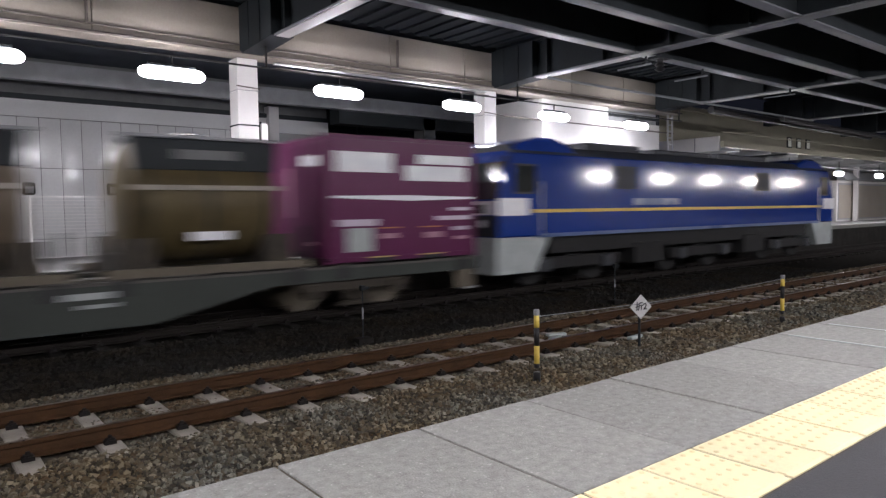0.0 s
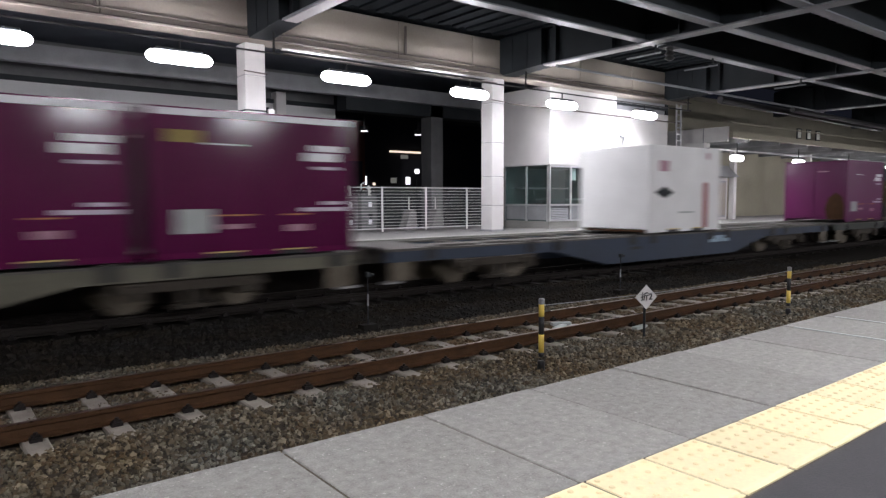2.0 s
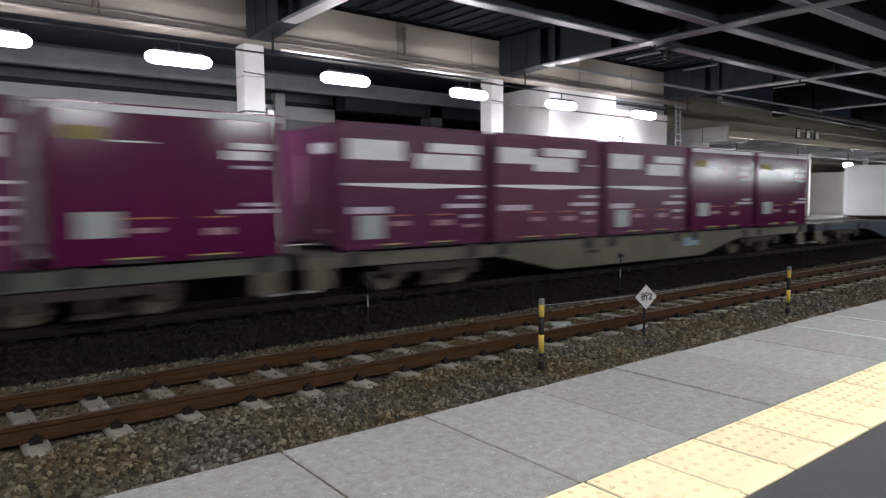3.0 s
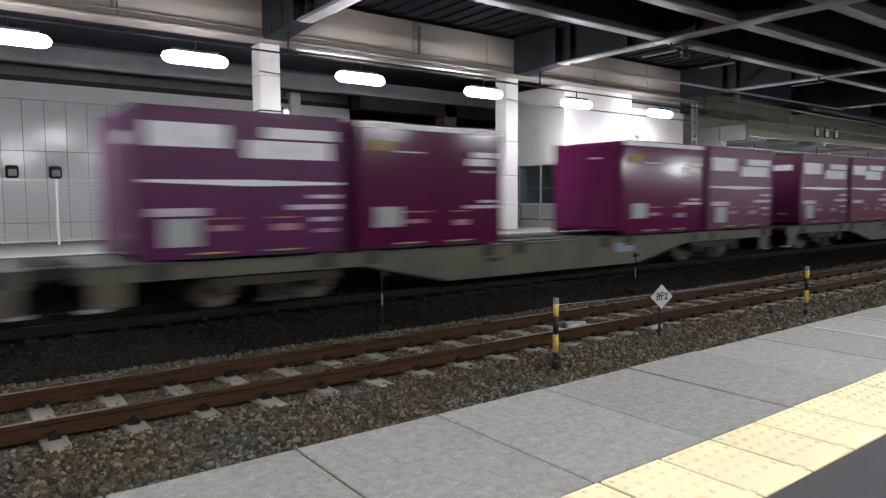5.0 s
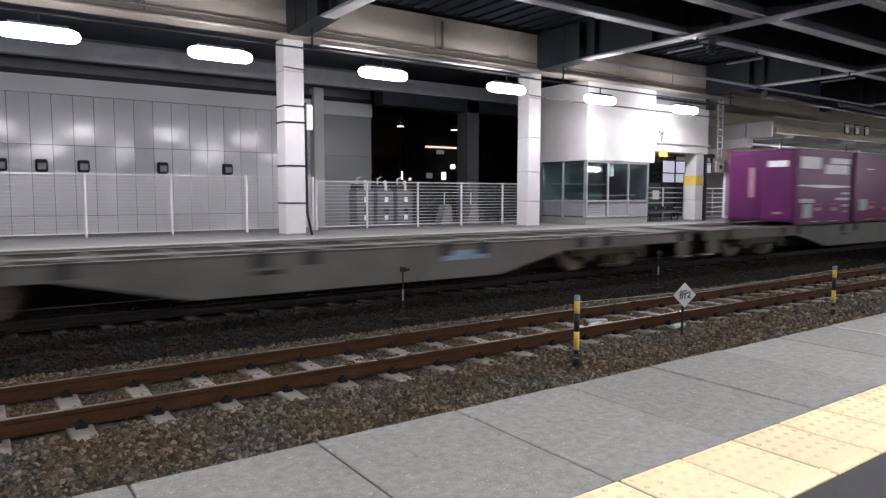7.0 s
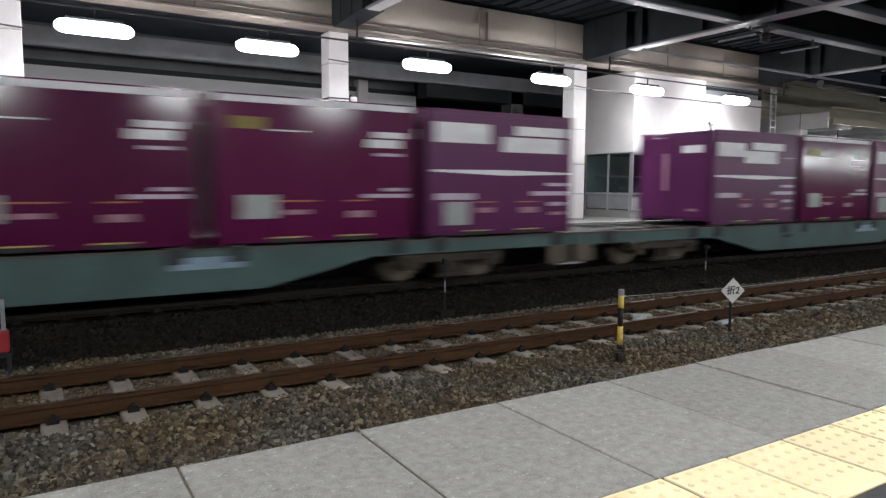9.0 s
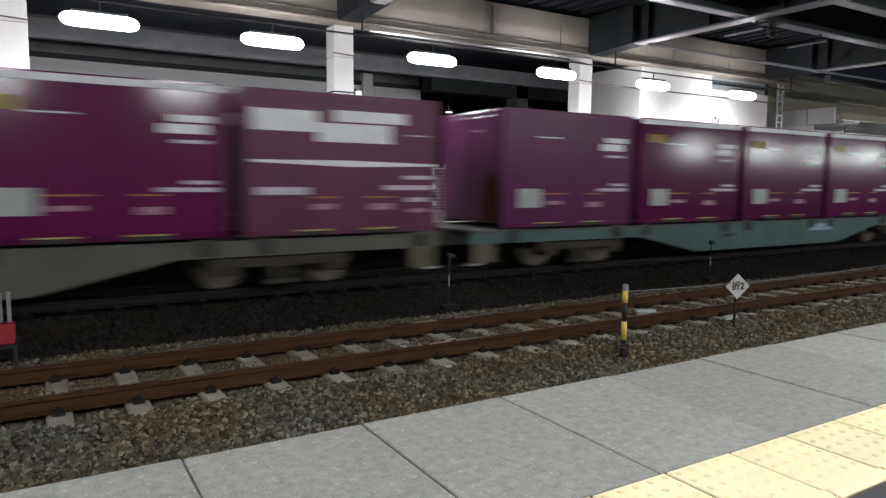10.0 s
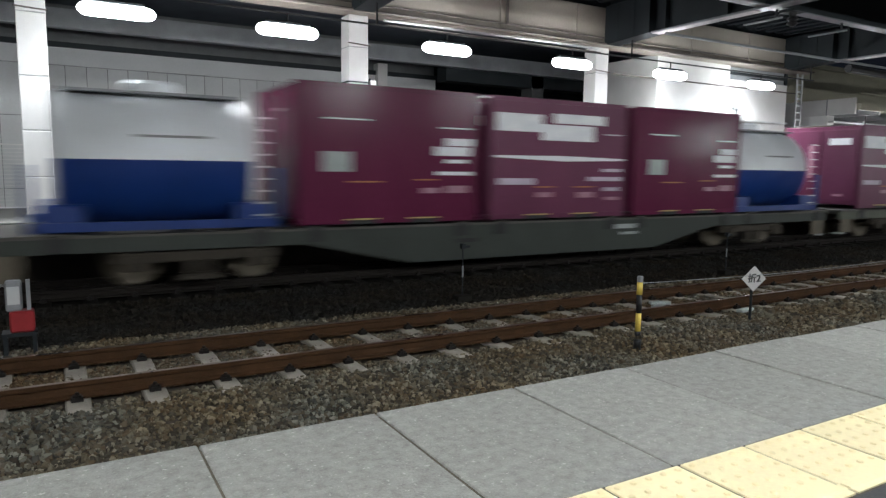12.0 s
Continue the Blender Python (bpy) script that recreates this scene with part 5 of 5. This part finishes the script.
TRAIN = [("dark", "ATSTC"), ("blue", "..W.."), ("grey", "BBAEA"), ("olive", "BAAEA"), ("grey", "AB.BP"), ("olive", ".PCP."),
         ("pale", "....."), ("teal", "BABQ."), ("teal", "PBBBC"), ("olive", "EBBEE"), ("dark", "UDEDU")]
SHIFT = {3: 0.41, 7: -0.68}
used = set()


def place(source, at):
    """The first use of a thing moves it, later uses copy it."""
    if source.name in used:
        ob = copy_thing(source, pose(*at))
    else:
        used.add(source.name)
        source.location = at
        ob = source
    return rolling(ob)


for n, (body, load) in enumerate(TRAIN):
    front = FRONT - CAR * n + SHIFT.get(n, 0.0)
    place(BODIES[body], (front + 0.10, MID, 0))
    for slot, kind in enumerate(load):
        if kind != ".":
            place(KINDS[kind], (front - PITCH * slot - C_LEN - (0.4 if kind == "U" and slot == 0 else 0.0), MID, C_Z))


# ---- locomotive ----
def locomotive():
    l = thing("electric_locomotive", (FRONT + 0.55, FAR_TRACK, 0), "blue electric locomotive with yellow line and white band", "locomotive")
    L, w = 17.9, 1.40
    side = [(0.0, 1.30), (0.0, 2.1), (0.45, 3.25), (L - 0.45, 3.25), (L, 2.1), (L, 1.30)]
    part("body", prism(bmesh.new(), side, "y", -w, w), LOCO_BLUE, l, "glossy blue body", bevel=0.03)
    part("lower_band", B((1.3, L - 1.3, -w - 0.004, w + 0.004, 1.27, 1.36)), LOCO_LIGHT, l, "pale blue lower band")
    part("yellow_line", B((1.1, L - 1.1, -w - 0.005, w + 0.005, 1.86, 1.94)), YPAINT, l, "yellow line")
    roof = prism(bmesh.new(), [(-1.36, 3.25), (-1.1, 3.46), (1.1, 3.46), (1.36, 3.25)], "x", 0.5, L - 0.5)
    part("roof", roof, ROOF, l)
    for x0, x1 in ((0.32, 2.4), (L - 2.4, L - 0.32)):
        e = 1 if x0 < 1 else -1
        o = x0 - 0.3 if e > 0 else x1 + 0.3
        dome = [(o + e * u, v) for u, v in ((0.30, 3.0), (0.42, 3.28), (0.85, 3.52), (1.4, 3.66), (2.0, 3.66), (2.6, 3.50), (2.9, 3.27), (2.9, 3.0))]
        part("cab_roof", prism(bmesh.new(), dome, "y", -1.27, 1.27), LOCO_BLUE, l, "rounded blue cab roof", bevel=0.07)
    part("roof_equipment", B((3.6, 6.0, -0.9, 0.9, 3.46, 3.68), (6.6, 9.6, -1.0, 1.0, 3.46, 3.62), (10.2, 13.4, -0.9, 0.9, 3.46, 3.66)), ROOF, l, bevel=0.04)
    part("pantograph", tube(tube(bmesh.new(), (13.8, 0, 3.5), (15.4, 0, 3.85), 0.04, 6), (15.4, -0.8, 3.86), (15.4, 0.8, 3.86), 0.03, 6), STEEL, l)
    for e in (0, 1):
        def fx(a):
            return a if e == 0 else L - a
        a, b = sorted((fx(-0.012), fx(0.05)))
        part("white_front_band", B((a, b, -1.3, 1.3, 1.82, 2.14)), DECAL, l, "white band across the cab front")
        a, b = sorted((fx(-0.02), fx(0.95)))
        part("white_side_band", B((a, b, -w - 0.006, -w - 0.001, 1.80, 2.20)), DECAL, l, "white band on the cab side")
        out = [(fx(0.012), 2.18), (fx(0.40), 3.17), (fx(0.45), 3.17), (fx(0.07), 2.18)]
        part("windscreen", prism(bmesh.new(), out, "y", -1.30, -0.06), DARK_GLASS, l, "dark windscreen")
        part("windscreen", prism(bmesh.new(), out, "y", 0.06, 1.30), DARK_GLASS, l, "dark windscreen")
        a, b = sorted((fx(0.55), fx(1.15)))
        part("cab_side_window", B((a, b, -w - 0.008, -w, 2.35, 2.95)), DARK_GLASS, l, "dark cab side window")
        part("cab_window_frame", B((a - 0.05, b + 0.05, -w - 0.006, -w + 0.01, 2.30, 3.0)), BLACK, l)
        a, b = sorted((fx(1.35), fx(1.42)))
        for y in (-0.62, 0.62):
            ya, yb = sorted((fx(-0.035), fx(-0.005)))
            part("lamp_box", B((ya, yb, y - 0.28, y + 0.28, 1.86, 2.06)), BLACK, l, "black lamp box in the white band", bevel=0.008)
        ya, yb = sorted((fx(-0.006), fx(0.03)))
        part("lower_front", B((ya, yb, -1.33, 1.33, 1.32, 1.80)), ROOF, l, "dark lower cab front")
        part("handrail", tube(bmesh.new(), (a, -w - 0.05, 1.3), (a, -w - 0.05, 2.6), 0.02, 6), ALU, l)
        sk = prism(bmesh.new(), [(fx(-0.02), 0.45), (fx(1.25), 0.45), (fx(1.75), 1.30), (fx(-0.02), 1.30)], "y", -1.34, 1.34)
        part("skirt", sk, DECAL_GREY, l, "pale grey skirt under the cab")
        for y in (-0.85, 0.85):
            a, b = sorted((fx(-0.03), fx(0.02)))
            part("head_lamp", turned(bmesh.new(), [(a, 0.09), (b, 0.10)], (0, y, 1.62), 14), DECAL, l)
        a, b = sorted((fx(-0.42), fx(0.0)))
        part("coupler", B((a, b, -0.13, 0.13, 0.70, 0.95)), UNDER, l, bevel=0.03)
    for k in range(8):
        x = 4.2 + 1.25 * k
        part("louvre", B((x, x + 0.95, -w - 0.006, -w, 2.45, 3.05)), LOCO_BLUE if k not in (0, 6) else ROOF, l)
    part("lettering_bar", B((5.0, 7.2, -w - 0.005, -w, 2.02, 2.2)), LOCO_LIGHT, l)
    for k in range(3):
        x = 3.0 + 6.0 * k
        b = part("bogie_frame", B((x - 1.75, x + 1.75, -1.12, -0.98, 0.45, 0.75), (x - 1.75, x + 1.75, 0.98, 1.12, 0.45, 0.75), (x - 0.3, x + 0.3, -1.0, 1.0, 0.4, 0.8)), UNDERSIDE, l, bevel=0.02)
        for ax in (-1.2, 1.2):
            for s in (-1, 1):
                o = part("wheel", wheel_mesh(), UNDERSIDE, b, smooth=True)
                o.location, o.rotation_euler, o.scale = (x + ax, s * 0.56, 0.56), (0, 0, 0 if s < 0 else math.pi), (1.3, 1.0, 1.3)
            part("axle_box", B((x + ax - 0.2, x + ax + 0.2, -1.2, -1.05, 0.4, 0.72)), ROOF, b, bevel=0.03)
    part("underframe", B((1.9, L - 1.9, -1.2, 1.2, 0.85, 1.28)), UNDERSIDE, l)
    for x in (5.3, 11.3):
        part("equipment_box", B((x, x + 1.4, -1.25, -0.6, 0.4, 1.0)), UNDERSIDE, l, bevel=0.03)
    return rolling(l)


locomotive()


def motions():
    for ob, at in ROLLING:
        walk(ob, [(t, pose(at.x + s, at.y, at.z)) for t, s in RUN])


motions()
